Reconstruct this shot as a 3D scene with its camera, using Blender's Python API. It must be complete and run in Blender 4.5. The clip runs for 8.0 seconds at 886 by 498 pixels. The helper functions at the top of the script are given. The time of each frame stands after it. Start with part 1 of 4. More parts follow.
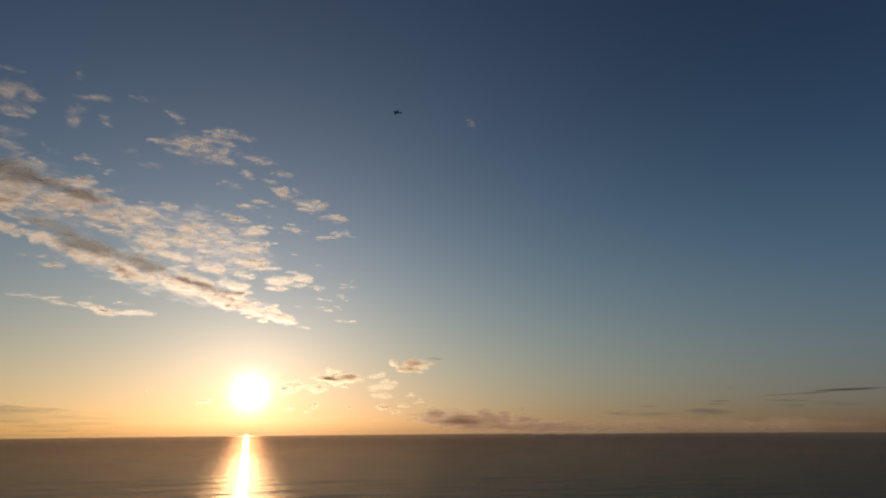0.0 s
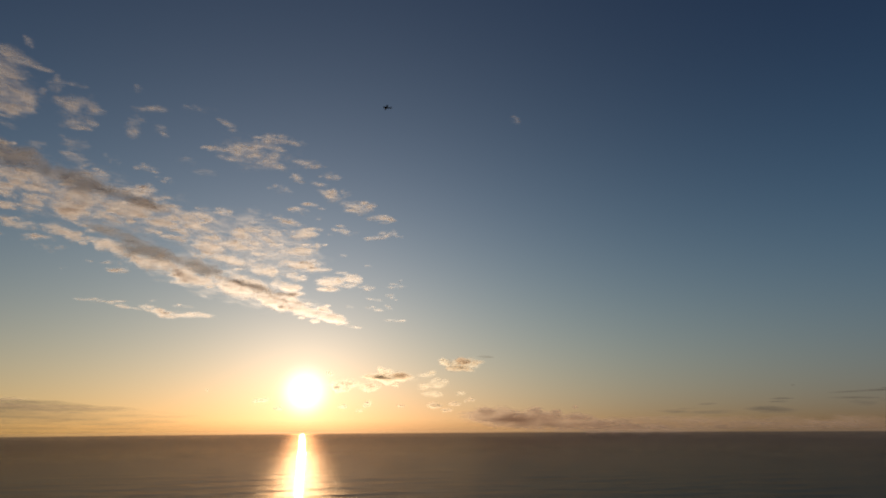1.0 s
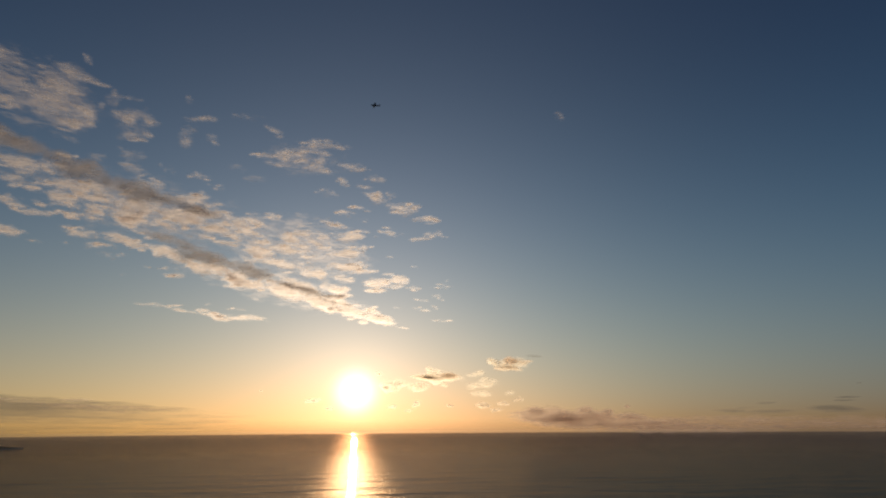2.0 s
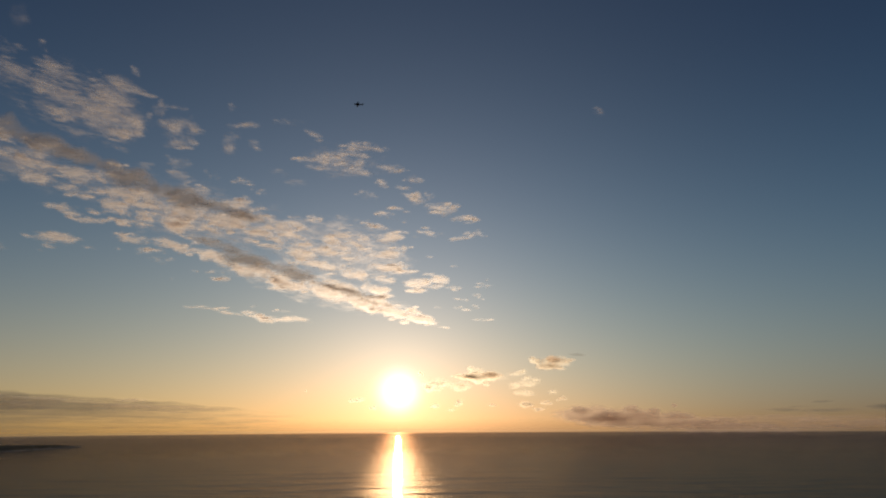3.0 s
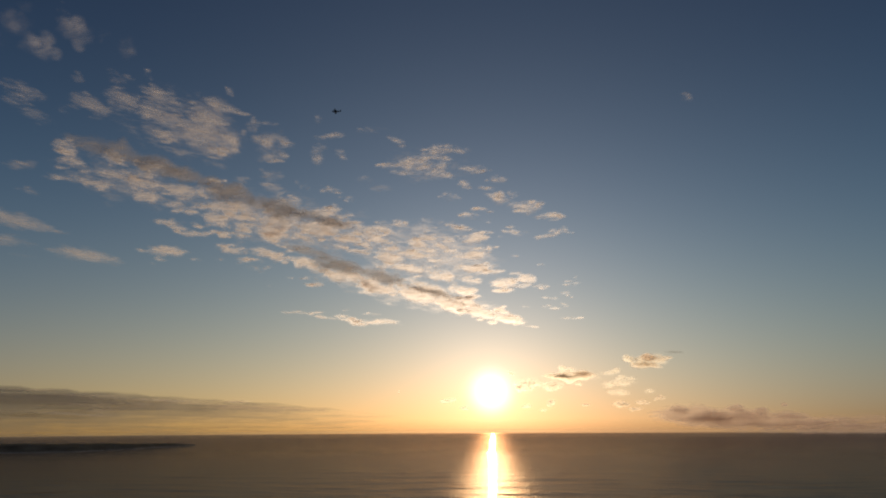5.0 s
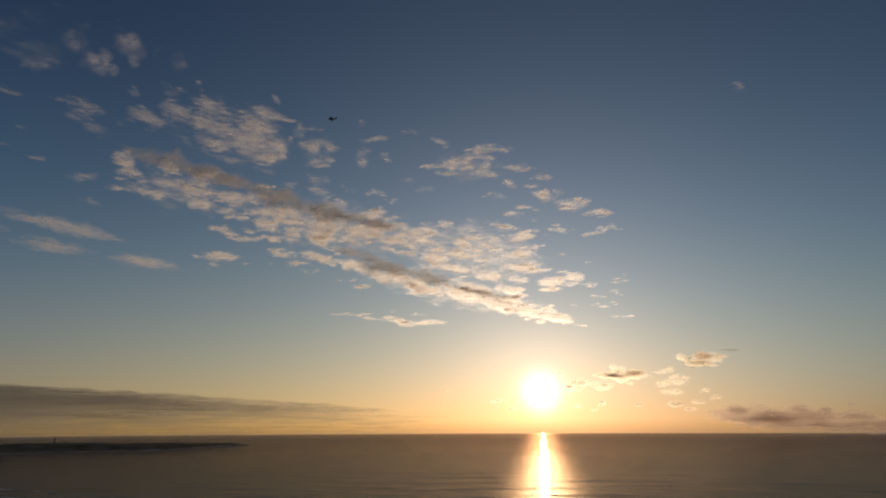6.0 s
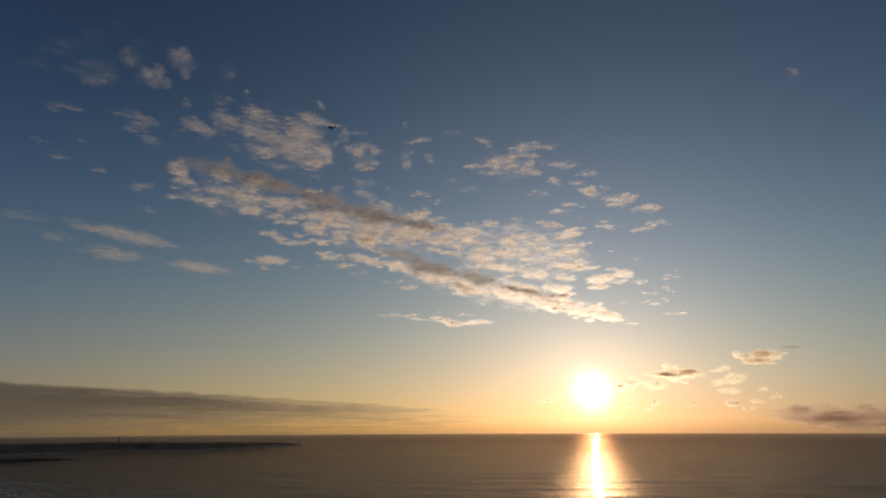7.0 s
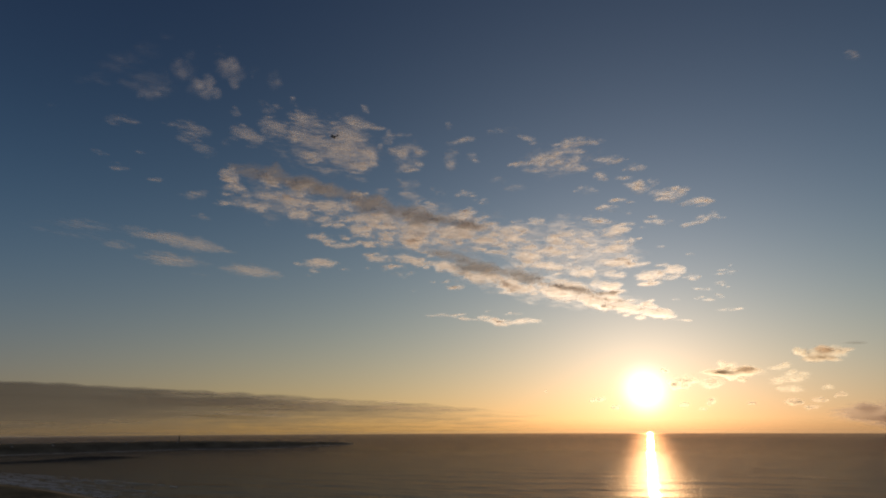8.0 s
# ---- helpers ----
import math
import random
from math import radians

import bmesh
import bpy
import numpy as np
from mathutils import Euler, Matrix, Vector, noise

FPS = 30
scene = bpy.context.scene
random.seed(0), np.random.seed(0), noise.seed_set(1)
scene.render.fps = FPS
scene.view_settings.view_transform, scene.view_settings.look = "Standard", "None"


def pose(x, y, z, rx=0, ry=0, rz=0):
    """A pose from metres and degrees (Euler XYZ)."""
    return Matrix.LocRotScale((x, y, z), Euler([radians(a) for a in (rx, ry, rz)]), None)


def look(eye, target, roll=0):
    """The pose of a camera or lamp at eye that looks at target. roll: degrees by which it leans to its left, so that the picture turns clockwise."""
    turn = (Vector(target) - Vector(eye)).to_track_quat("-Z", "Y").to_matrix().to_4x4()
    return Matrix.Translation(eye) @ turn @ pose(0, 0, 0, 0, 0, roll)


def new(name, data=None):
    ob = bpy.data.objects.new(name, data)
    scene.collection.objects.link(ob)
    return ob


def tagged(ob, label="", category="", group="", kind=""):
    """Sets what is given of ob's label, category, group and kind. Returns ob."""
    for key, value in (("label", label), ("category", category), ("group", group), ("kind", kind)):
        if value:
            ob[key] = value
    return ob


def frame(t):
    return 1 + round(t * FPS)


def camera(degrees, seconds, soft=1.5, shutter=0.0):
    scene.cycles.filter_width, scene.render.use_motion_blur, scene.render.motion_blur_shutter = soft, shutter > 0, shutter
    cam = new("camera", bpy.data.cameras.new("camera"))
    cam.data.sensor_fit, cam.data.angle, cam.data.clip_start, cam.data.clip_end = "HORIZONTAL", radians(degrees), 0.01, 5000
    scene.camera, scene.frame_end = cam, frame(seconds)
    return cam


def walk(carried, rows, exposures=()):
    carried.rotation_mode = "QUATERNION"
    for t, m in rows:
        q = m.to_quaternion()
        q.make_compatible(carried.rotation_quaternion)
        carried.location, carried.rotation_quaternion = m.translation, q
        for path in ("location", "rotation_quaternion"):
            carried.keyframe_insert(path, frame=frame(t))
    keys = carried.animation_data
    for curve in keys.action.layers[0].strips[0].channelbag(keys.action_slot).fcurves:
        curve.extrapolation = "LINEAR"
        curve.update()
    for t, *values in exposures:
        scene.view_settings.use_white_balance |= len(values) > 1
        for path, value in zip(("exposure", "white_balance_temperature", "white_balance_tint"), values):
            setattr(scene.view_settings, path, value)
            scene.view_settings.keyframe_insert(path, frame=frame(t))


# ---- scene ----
# ---------------- camera: a drone at 50 m, circling slowly to its right while it turns left
EYE = 50.0
cam = camera(71.83, 8.0, soft=2.1)
ROWS = [
    (0.0, -16.33, -4.93, 0.0, 16.26, -0.42),
    (0.5, -14.18, -4.44, 2.33, 16.13, -0.4),
    (1.0, -12.07, -3.87, 4.69, 16.14, -0.38),
    (1.5, -10.0, -3.26, 7.02, 16.17, -0.37),
    (3.0, -3.94, -1.3, 13.09, 16.12, -0.36),
    (3.5, -1.96, -0.64, 15.0, 16.16, -0.34),
    (4.0, 0.0, 0.0, 17.04, 16.14, -0.33),
    (4.5, 1.94, 0.63, 19.25, 16.16, -0.31),
    (6.0, 7.7, 2.42, 26.01, 16.22, -0.26),
    (6.5, 9.59, 3.0, 28.26, 16.24, -0.25),
    (7.0, 11.47, 3.59, 30.51, 16.24, -0.25),
    (7.5, 13.33, 4.2, 32.77, 16.27, -0.25),
    (8.0, 15.18, 4.84, 35.03, 16.22, -0.24),
]
walk(cam, [(t, pose(x, y, EYE, 0, 0, yaw) @ pose(0, 0, 0, 90 + pitch) @ pose(0, 0, 0, 0, 0, roll)) for t, x, y, yaw, pitch, roll in ROWS])


def bearing(az, el=0.0):
    """Unit vector at a bearing, degrees to the left of +y, and an elevation."""
    a, e = radians(az), radians(el)
    return Vector((-math.sin(a) * math.cos(e), math.cos(a) * math.cos(e), math.sin(e)))


# ---------------- sky and sun
SUN_AZ, SUN_EL = 17.2, 2.99
SUN = bearing(SUN_AZ, SUN_EL)
scene.view_settings.exposure = -0.05

scene.cycles.transparent_max_bounces = 32  # light through many thin clouds
world = bpy.data.worlds.new("sky")
scene.world = world
world.use_nodes = True
wt = world.node_tree
wt.nodes.clear()


def wnode(kind, operation=""):
    n = wt.nodes.new(kind)
    if operation:
        n.operation = operation
    return n


def wmath(op, a, b=None, clamp=False):
    n = wnode("ShaderNodeMath", op)
    n.use_clamp = clamp
    for i, v in enumerate((a, b)):
        if v is None:
            continue
        if isinstance(v, (int, float)):
            n.inputs[i].default_value = v
        else:
            wt.links.new(v, n.inputs[i])
    return n.outputs[0]


def wtint(value, colour):
    n = wnode("ShaderNodeVectorMath", "SCALE")
    n.inputs[0].default_value = colour
    wt.links.new(value, n.inputs["Scale"])
    return n.outputs[0]


def wadd(a, b):
    n = wnode("ShaderNodeVectorMath", "ADD")
    wt.links.new(a, n.inputs[0])
    wt.links.new(b, n.inputs[1])
    return n.outputs[0]


sky = wnode("ShaderNodeTexSky")
sky.sky_type, sky.sun_disc = "NISHITA", False
sky.sun_elevation, sky.sun_rotation = radians(SUN_EL), radians(-SUN_AZ)
sky.altitude, sky.air_density, sky.dust_density, sky.ozone_density = 50.0, 1.0, 1.5, 1.5
way = wnode("ShaderNodeTexCoord").outputs["Generated"]
dot = wnode("ShaderNodeVectorMath", "DOT_PRODUCT")
wt.links.new(way, dot.inputs[0])
dot.inputs[1].default_value = SUN
theta = wmath("MULTIPLY", wmath("ARCCOSINE", wmath("MINIMUM", dot.outputs["Value"], 1.0)), 180 / math.pi)
parts = wnode("ShaderNodeSeparateXYZ")
wt.links.new(way, parts.inputs[0])
height = wmath("MULTIPLY", wmath("ARCSINE", parts.outputs["Z"]), 180 / math.pi)
low = wmath("MAXIMUM", height, 0.0)


def fall(x, width, power=1.0):
    """exp(-(x / width) ** power)"""
    q = wmath("DIVIDE", x, width)
    if power != 1.0:
        q = wmath("POWER", q, power)
    return wmath("EXPONENT", wmath("MULTIPLY", q, -1.0))


base = wnode("ShaderNodeVectorMath", "SCALE")
wt.links.new(sky.outputs[0], base.inputs[0])
base.inputs["Scale"].default_value = 0.006
# clear blue above, pale light scattered round the sun, warm haze along the horizon
clear = wmath("MULTIPLY", fall(low, 21.0, 2.0), wmath("SUBTRACT", 1.0, fall(low, 5.0)))
sky_sum = wadd(base.outputs[0], wtint(clear, (0.020, 0.081, 0.166)))
airglow = wnode("ShaderNodeVectorMath", "ADD")
wt.links.new(sky_sum, airglow.inputs[0])
airglow.inputs[1].default_value = (0.0, 0.0085, 0.037)
sky_sum = airglow.outputs[0]
sky_sum = wadd(sky_sum, wtint(fall(theta, 16.3), (0.262, 0.357, 0.452)))
# the haze is thicker over the land side of the bay
across = wnode("ShaderNodeVectorMath", "DOT_PRODUCT")
wt.links.new(way, across.inputs[0])
across.inputs[1].default_value = bearing(SUN_AZ + 90)
side = wmath("ADD", wmath("MULTIPLY", wmath("MINIMUM", wmath("MAXIMUM", across.outputs["Value"], -0.5), 0.6), 0.62), 1.0)
sky_sum = wadd(sky_sum, wtint(wmath("MULTIPLY", side, wmath("MULTIPLY", fall(theta, 40.0), fall(low, 5.2))), (0.76, 0.385, -0.042)))
sky_sum = wadd(sky_sum, wtint(wmath("MULTIPLY", fall(theta, 10.0), fall(low, 4.0)), (0.70, 0.105, -0.10)))
band = wmath("MULTIPLY", wmath("DIVIDE", low, 5.3), wmath("MULTIPLY", fall(low, 5.3), math.e))
sky_sum = wadd(sky_sum, wtint(wmath("MULTIPLY", fall(theta, 45.0), band), (0.152, 0.176, 0.034)))
sky_sum = wadd(sky_sum, wtint(fall(theta, 8.0), (0.22, 0.075, 0.035)))
sky_sum = wadd(sky_sum, wtint(fall(theta, 3.2), (0.32, 0.28, 0.17)))
# the paler sky opposite the sun
sky_sum = wadd(sky_sum, wtint(wmath("SUBTRACT", 1.0, fall(theta, 110.0, 6.0)), (0.16, 0.15, 0.17)))
# the blown-out disc
sky_sum = wadd(sky_sum, wtint(fall(theta, 1.80, 3.2), (0.40, 0.40, 0.62)))
back = wnode("ShaderNodeBackground")
wt.links.new(sky_sum, back.inputs["Color"])
wt.links.new(back.outputs[0], wnode("ShaderNodeOutputWorld").inputs["Surface"])

sun = new("sun", bpy.data.lights.new("sun", "SUN"))
sun.data.energy, sun.data.angle, sun.data.color = 2.5, radians(0.35), (1.0, 0.80, 0.58)
sun.matrix_world = look(SUN * 100, (0, 0, 0))


# ---------------- materials
def material(name, colour, rough=0.8, scale=0.1, vary=0.25, bump=0.3, coord="Object", metal=0.0, spec=0.3):
    m = bpy.data.materials.new(name)
    m.use_nodes = True
    t = m.node_tree
    b = t.nodes["Principled BSDF"]
    c = t.nodes.new("ShaderNodeTexCoord")
    coarse, fine = t.nodes.new("ShaderNodeTexNoise"), t.nodes.new("ShaderNodeTexNoise")
    for n, s in ((coarse, scale), (fine, scale * 9)):
        n.inputs["Scale"].default_value, n.inputs["Detail"].default_value = s, 5
        t.links.new(c.outputs[coord], n.inputs["Vector"])
    mix = t.nodes.new("ShaderNodeMath")
    mix.operation = "MULTIPLY_ADD"
    t.links.new(fine.outputs["Fac"], mix.inputs[0])
    mix.inputs[1].default_value = 0.5
    t.links.new(coarse.outputs["Fac"], mix.inputs[2])
    ramp = t.nodes.new("ShaderNodeValToRGB")
    ramp.color_ramp.elements[0].position, ramp.color_ramp.elements[1].position = 0.45, 1.05
    ramp.color_ramp.elements[0].color = (*[v * (1 - vary) for v in colour], 1)
    ramp.color_ramp.elements[1].color = (*[min(1, v * (1 + vary)) for v in colour], 1)
    t.links.new(mix.outputs[0], ramp.inputs["Fac"])
    t.links.new(ramp.outputs["Color"], b.inputs["Base Color"])
    b.inputs["Roughness"].default_value, b.inputs["Metallic"].default_value = rough, metal
    b.inputs["Specular IOR Level"].default_value = spec
    if bump:
        bp = t.nodes.new("ShaderNodeBump")
        bp.inputs["Strength"].default_value = bump
        bp.inputs["Distance"].default_value = 0.1 / scale
        t.links.new(mix.outputs[0], bp.inputs["Height"])
        t.links.new(bp.outputs[0], b.inputs["Normal"])
    return m


def water_material():
    """Dark water under a rough glossy skin: long ripples near by, weaker far out. The glint's tint is dimmed with
    range.
    """
    m = bpy.data.materials.new("sea_water")
    m.use_nodes = True
    t = m.node_tree
    t.nodes.clear()
    c = t.nodes.new("ShaderNodeTexCoord")
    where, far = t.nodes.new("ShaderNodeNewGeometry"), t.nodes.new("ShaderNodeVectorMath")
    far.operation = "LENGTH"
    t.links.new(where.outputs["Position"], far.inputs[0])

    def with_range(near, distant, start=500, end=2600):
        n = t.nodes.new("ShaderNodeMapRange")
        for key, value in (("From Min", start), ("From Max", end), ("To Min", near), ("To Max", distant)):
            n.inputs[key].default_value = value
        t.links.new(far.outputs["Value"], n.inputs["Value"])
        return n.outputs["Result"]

    last = None
    for size, stretch, strength, depth, turn in ((0.012, 7.0, 0.35, 3.0, -24), (0.035, 6.0, 0.45, 1.9, -26), (0.085, 4.0, 0.80, 1.0, -24), (0.34, 3.0, 0.60, 0.20, -28)):
        mp = t.nodes.new("ShaderNodeMapping")
        mp.inputs["Rotation"].default_value = (0, 0, radians(turn))
        mp.inputs["Scale"].default_value = (size / stretch, size, size)
        t.links.new(c.outputs["Object"], mp.inputs["Vector"])
        n = t.nodes.new("ShaderNodeTexNoise")
        n.inputs["Scale"].default_value, n.inputs["Detail"].default_value = 1.0, 4
        t.links.new(mp.outputs[0], n.inputs["Vector"])
        bp = t.nodes.new("ShaderNodeBump")
        bp.inputs["Distance"].default_value = depth
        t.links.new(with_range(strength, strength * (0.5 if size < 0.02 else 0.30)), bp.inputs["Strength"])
        t.links.new(n.outputs["Fac"], bp.inputs["Height"])
        if last:
            t.links.new(last, bp.inputs["Normal"])
        last = bp.outputs[0]
    body, skin = t.nodes.new("ShaderNodeBsdfDiffuse"), t.nodes.new("ShaderNodeBsdfGlossy")
    body.inputs["Color"].default_value = (0.046, 0.050, 0.047, 1)
    skin.distribution = "BECKMANN"
    skin.inputs["Color"].default_value = (0.254, 0.230, 0.214, 1)
    # a broad, faint orange glow, painted in as a tinted gloss to warm the sea
    glow, gloss = t.nodes.new("ShaderNodeBsdfGlossy"), t.nodes.new("ShaderNodeAddShader")
    glow.distribution = "BECKMANN"
    glow.inputs["Color"].default_value, glow.inputs["Roughness"].default_value = (0.090, 0.045, 0.018, 1), 0.50
    # the sun streak's fading towards the horizon is put into the glint's tint
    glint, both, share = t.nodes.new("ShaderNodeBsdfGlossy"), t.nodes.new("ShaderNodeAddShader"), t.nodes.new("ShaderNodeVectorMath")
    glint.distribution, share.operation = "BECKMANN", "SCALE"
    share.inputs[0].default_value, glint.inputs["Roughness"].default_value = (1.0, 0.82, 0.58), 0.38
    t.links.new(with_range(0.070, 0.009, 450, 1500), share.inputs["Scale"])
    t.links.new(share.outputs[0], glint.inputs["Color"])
    t.links.new(skin.outputs[0], both.inputs[0])
    t.links.new(glint.outputs[0], both.inputs[1])
    t.links.new(both.outputs[0], gloss.inputs[0])
    t.links.new(glow.outputs[0], gloss.inputs[1])
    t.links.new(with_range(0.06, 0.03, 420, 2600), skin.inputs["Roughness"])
    fr, mix = t.nodes.new("ShaderNodeFresnel"), t.nodes.new("ShaderNodeMixShader")
    fr.inputs["IOR"].default_value = 1.33
    # glitter: short facets that catch the sun one by one
    facing, speck, tilt = t.nodes.new("ShaderNodeMapping"), t.nodes.new("ShaderNodeTexNoise"), t.nodes.new("ShaderNodeBump")
    facing.vector_type = "TEXTURE"
    facing.inputs["Rotation"].default_value, facing.inputs["Scale"].default_value = (0, 0, radians(SUN_AZ)), (1.6, 7.0, 1.6)
    speck.inputs["Scale"].default_value, speck.inputs["Detail"].default_value = 1.0, 2
    tilt.inputs["Distance"].default_value, tilt.inputs["Strength"].default_value = 0.75, 1.0
    t.links.new(c.outputs["Object"], facing.inputs["Vector"])
    t.links.new(facing.outputs[0], speck.inputs["Vector"])
    t.links.new(speck.outputs["Fac"], tilt.inputs["Height"])
    t.links.new(last, tilt.inputs["Normal"])
    t.links.new(tilt.outputs[0], glint.inputs["Normal"])
    for node in (body, fr, skin, glow):
        t.links.new(last, node.inputs["Normal"])
    t.links.new(fr.outputs[0], mix.inputs["Fac"])
    t.links.new(body.outputs[0], mix.inputs[1])
    t.links.new(gloss.outputs[0], mix.inputs[2])
    t.links.new(mix.outputs[0], t.nodes.new("ShaderNodeOutputMaterial").inputs["Surface"])
    return m


def cloud_material(name, along, across, tilt, fray, bite, veil, solid, white, dense, forward):
    """Vapour: thin parts let the sky and the sun through, dense cores let less of it pass and have shade painted in as
    a darker colour. Needs the attributes 'vapour' and 'core_weight'.
    """
    m = bpy.data.materials.new(name)
    m.use_nodes = True
    t = m.node_tree
    t.nodes.clear()

    def math_(op, a, b=None, c=None, clamp=False):
        n = t.nodes.new("ShaderNodeMath")
        n.operation, n.use_clamp = op, clamp
        for i, v in enumerate((a, b, c)):
            if v is None:
                continue
            if isinstance(v, (int, float)):
                n.inputs[i].default_value = v
            else:
                t.links.new(v, n.inputs[i])
        return n.outputs[0]

    place = t.nodes.new("ShaderNodeNewGeometry")
    noises = []
    for k, detail, shift in ((1.0, 3, 0.0), (2.9, 5, 7.3)):
        turn = t.nodes.new("ShaderNodeMapping")
        turn.inputs["Rotation"].default_value = (0, radians(tilt), radians(-27))
        t.links.new(place.outputs["Position"], turn.inputs["Vector"])
        mp = t.nodes.new("ShaderNodeMapping")
        mp.inputs["Scale"].default_value = (k / along, k / 400, k / across)
        mp.inputs["Location"].default_value = (shift, shift, shift)
        t.links.new(turn.outputs[0], mp.inputs["Vector"])
        n = t.nodes.new("ShaderNodeTexNoise")
        n.inputs["Scale"].default_value, n.inputs["Detail"].default_value = 1.0, detail
        n.inputs["Distortion"].default_value, n.inputs["Roughness"].default_value = 0.5, 0.58
        t.links.new(mp.outputs[0], n.inputs["Vector"])
        noises.append(n.outputs["Fac"])
    grain = math_("MULTIPLY_ADD", noises[1], 0.50, math_("MULTIPLY", noises[0], 0.50))
    dens, core = t.nodes.new("ShaderNodeAttribute"), t.nodes.new("ShaderNodeAttribute")
    dens.attribute_name, core.attribute_name = "vapour", "core_weight"
    # the grain eats into the cloud from its rim
    frayed = math_("MULTIPLY_ADD", math_("SUBTRACT", grain, 0.5), fray, math_("MULTIPLY_ADD", dens.outputs["Fac"], 0.85, -bite))
    field = math_("MULTIPLY", frayed, math_("MULTIPLY", dens.outputs["Fac"], 3.5, clamp=True))
    rng = t.nodes.new("ShaderNodeMapRange")
    rng.interpolation_type = "SMOOTHSTEP"
    rng.inputs["From Min"].default_value, rng.inputs["From Max"].default_value = 0.0, 1.15
    t.links.new(math_("MULTIPLY_ADD", core.outputs["Fac"], solid - veil, veil), rng.inputs["To Max"])
    t.links.new(field, rng.inputs["Value"])
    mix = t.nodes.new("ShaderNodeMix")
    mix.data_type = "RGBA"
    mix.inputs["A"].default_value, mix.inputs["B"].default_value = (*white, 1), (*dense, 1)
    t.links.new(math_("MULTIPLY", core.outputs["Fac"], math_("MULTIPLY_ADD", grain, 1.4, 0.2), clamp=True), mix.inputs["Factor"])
    tr, df, both = t.nodes.new("ShaderNodeBsdfTranslucent"), t.nodes.new("ShaderNodeBsdfDiffuse"), t.nodes.new("ShaderNodeMixShader")
    t.links.new(mix.outputs["Result"], tr.inputs["Color"])
    t.links.new(mix.outputs["Result"], df.inputs["Color"])
    both.inputs["Fac"].default_value = 0.2
    # droplets throw most of the light forwards
    ahead, through_ = t.nodes.new("ShaderNodeBsdfRefraction"), t.nodes.new("ShaderNodeMixShader")
    ahead.inputs["Roughness"].default_value, ahead.inputs["IOR"].default_value = 1.0, 1.45
    t.links.new(mix.outputs["Result"], ahead.inputs["Color"])
    through_.inputs["Fac"].default_value = forward
    t.links.new(tr.outputs[0], through_.inputs[1])
    t.links.new(ahead.outputs[0], through_.inputs[2])
    t.links.new(through_.outputs[0], both.inputs[1])
    t.links.new(df.outputs[0], both.inputs[2])
    clear, out = t.nodes.new("ShaderNodeBsdfTransparent"), t.nodes.new("ShaderNodeMixShader")
    t.links.new(rng.outputs["Result"], out.inputs["Fac"])
    t.links.new(clear.outputs[0], out.inputs[1])
    t.links.new(both.outputs[0], out.inputs[2])
    t.links.new(out.outputs[0], t.nodes.new("ShaderNodeOutputMaterial").inputs["Surface"])
    return m


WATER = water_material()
SCRUB = material("headland_scrub", (0.125, 0.106, 0.068), 0.95, 0.02, 0.5, 0.3, spec=0.0)
SAND = material("wet_sand", (0.15, 0.11, 0.075), 0.85, 0.05, 0.35, 0.15, spec=0.1)
ROCK = material("shore_rock", (0.062, 0.055, 0.045), 0.9, 0.06, 0.4, 0.6, spec=0.0)
FOAM = material("sea_foam", (0.50, 0.46, 0.38), 0.9, 0.3, 0.3, 0.3)
DARK_PAINT = material("dark_aircraft_paint", (0.016, 0.017, 0.020), 0.85, 3.0, 0.25, 0.0, spec=0.08)
PALE_PAINT = material("pale_aircraft_paint", (0.55, 0.55, 0.55), 0.4, 3.0, 0.1, 0.0)
RUBBER = material("black_rubber", (0.02, 0.02, 0.02), 0.8, 8.0, 0.2, 0.0)
STEEL = material("mast_steel", (0.045, 0.043, 0.040), 0.8, 0.5, 0.3, 0.0, spec=0.1)
PLASTER = material("cottage_plaster", (0.14, 0.13, 0.115), 0.9, 0.3, 0.2, 0.1)
SLATE = material("slate_roof", (0.06, 0.06, 0.065), 0.8, 0.5, 0.3, 0.2)
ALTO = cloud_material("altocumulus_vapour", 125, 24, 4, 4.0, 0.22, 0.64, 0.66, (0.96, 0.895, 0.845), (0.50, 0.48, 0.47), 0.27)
# shade along the altocumulus crests, put into a dark grey copy of its vapour
SHADE = cloud_material("painted_shade_vapour", 180, 44, 8, 2.0, 0.03, 0.64, 0.68, (0.43, 0.41, 0.40), (0.36, 0.34, 0.34), 0.10)
WISP = cloud_material("thin_cirrus_vapour", 150, 26, -4, 3.0, 0.13, 0.46, 0.52, (0.86, 0.815, 0.79), (0.47, 0.44, 0.41), 0.33)
CIRRUS = cloud_material("high_cirrus_vapour", 260, 70, 14, 1.5, 0.06, 0.30, 0.34, (0.92, 0.88, 0.86), (0.50, 0.47, 0.43), 0.25)
PUFF = cloud_material("cumulus_vapour", 48, 22, 3, 2.0, 0.13, 0.59, 0.72, (0.98, 0.91, 0.76), (0.70, 0.50, 0.34), 0.22)
MAUVE = cloud_material("mauve_stratus_vapour", 280, 30, 0, 2.0, 0.04, 0.48, 0.54, (0.72, 0.57, 0.47), (0.64, 0.50, 0.41), 0.10)
# sunlight on the stratus edges, painted as a pale orange copy of the vapour
RIM = cloud_material("painted_rim_vapour", 500, 40, 0, 0.7, 0.0, 0.55, 0.55, (0.98, 0.84, 0.66), (0.60, 0.48, 0.40), 0.20)
STRATUS = cloud_material("stratus_vapour", 900, 30, 0, 1.6, 0.04, 0.50, 0.92, (0.31, 0.31, 0.295), (0.18, 0.185, 0.18), 0.07)


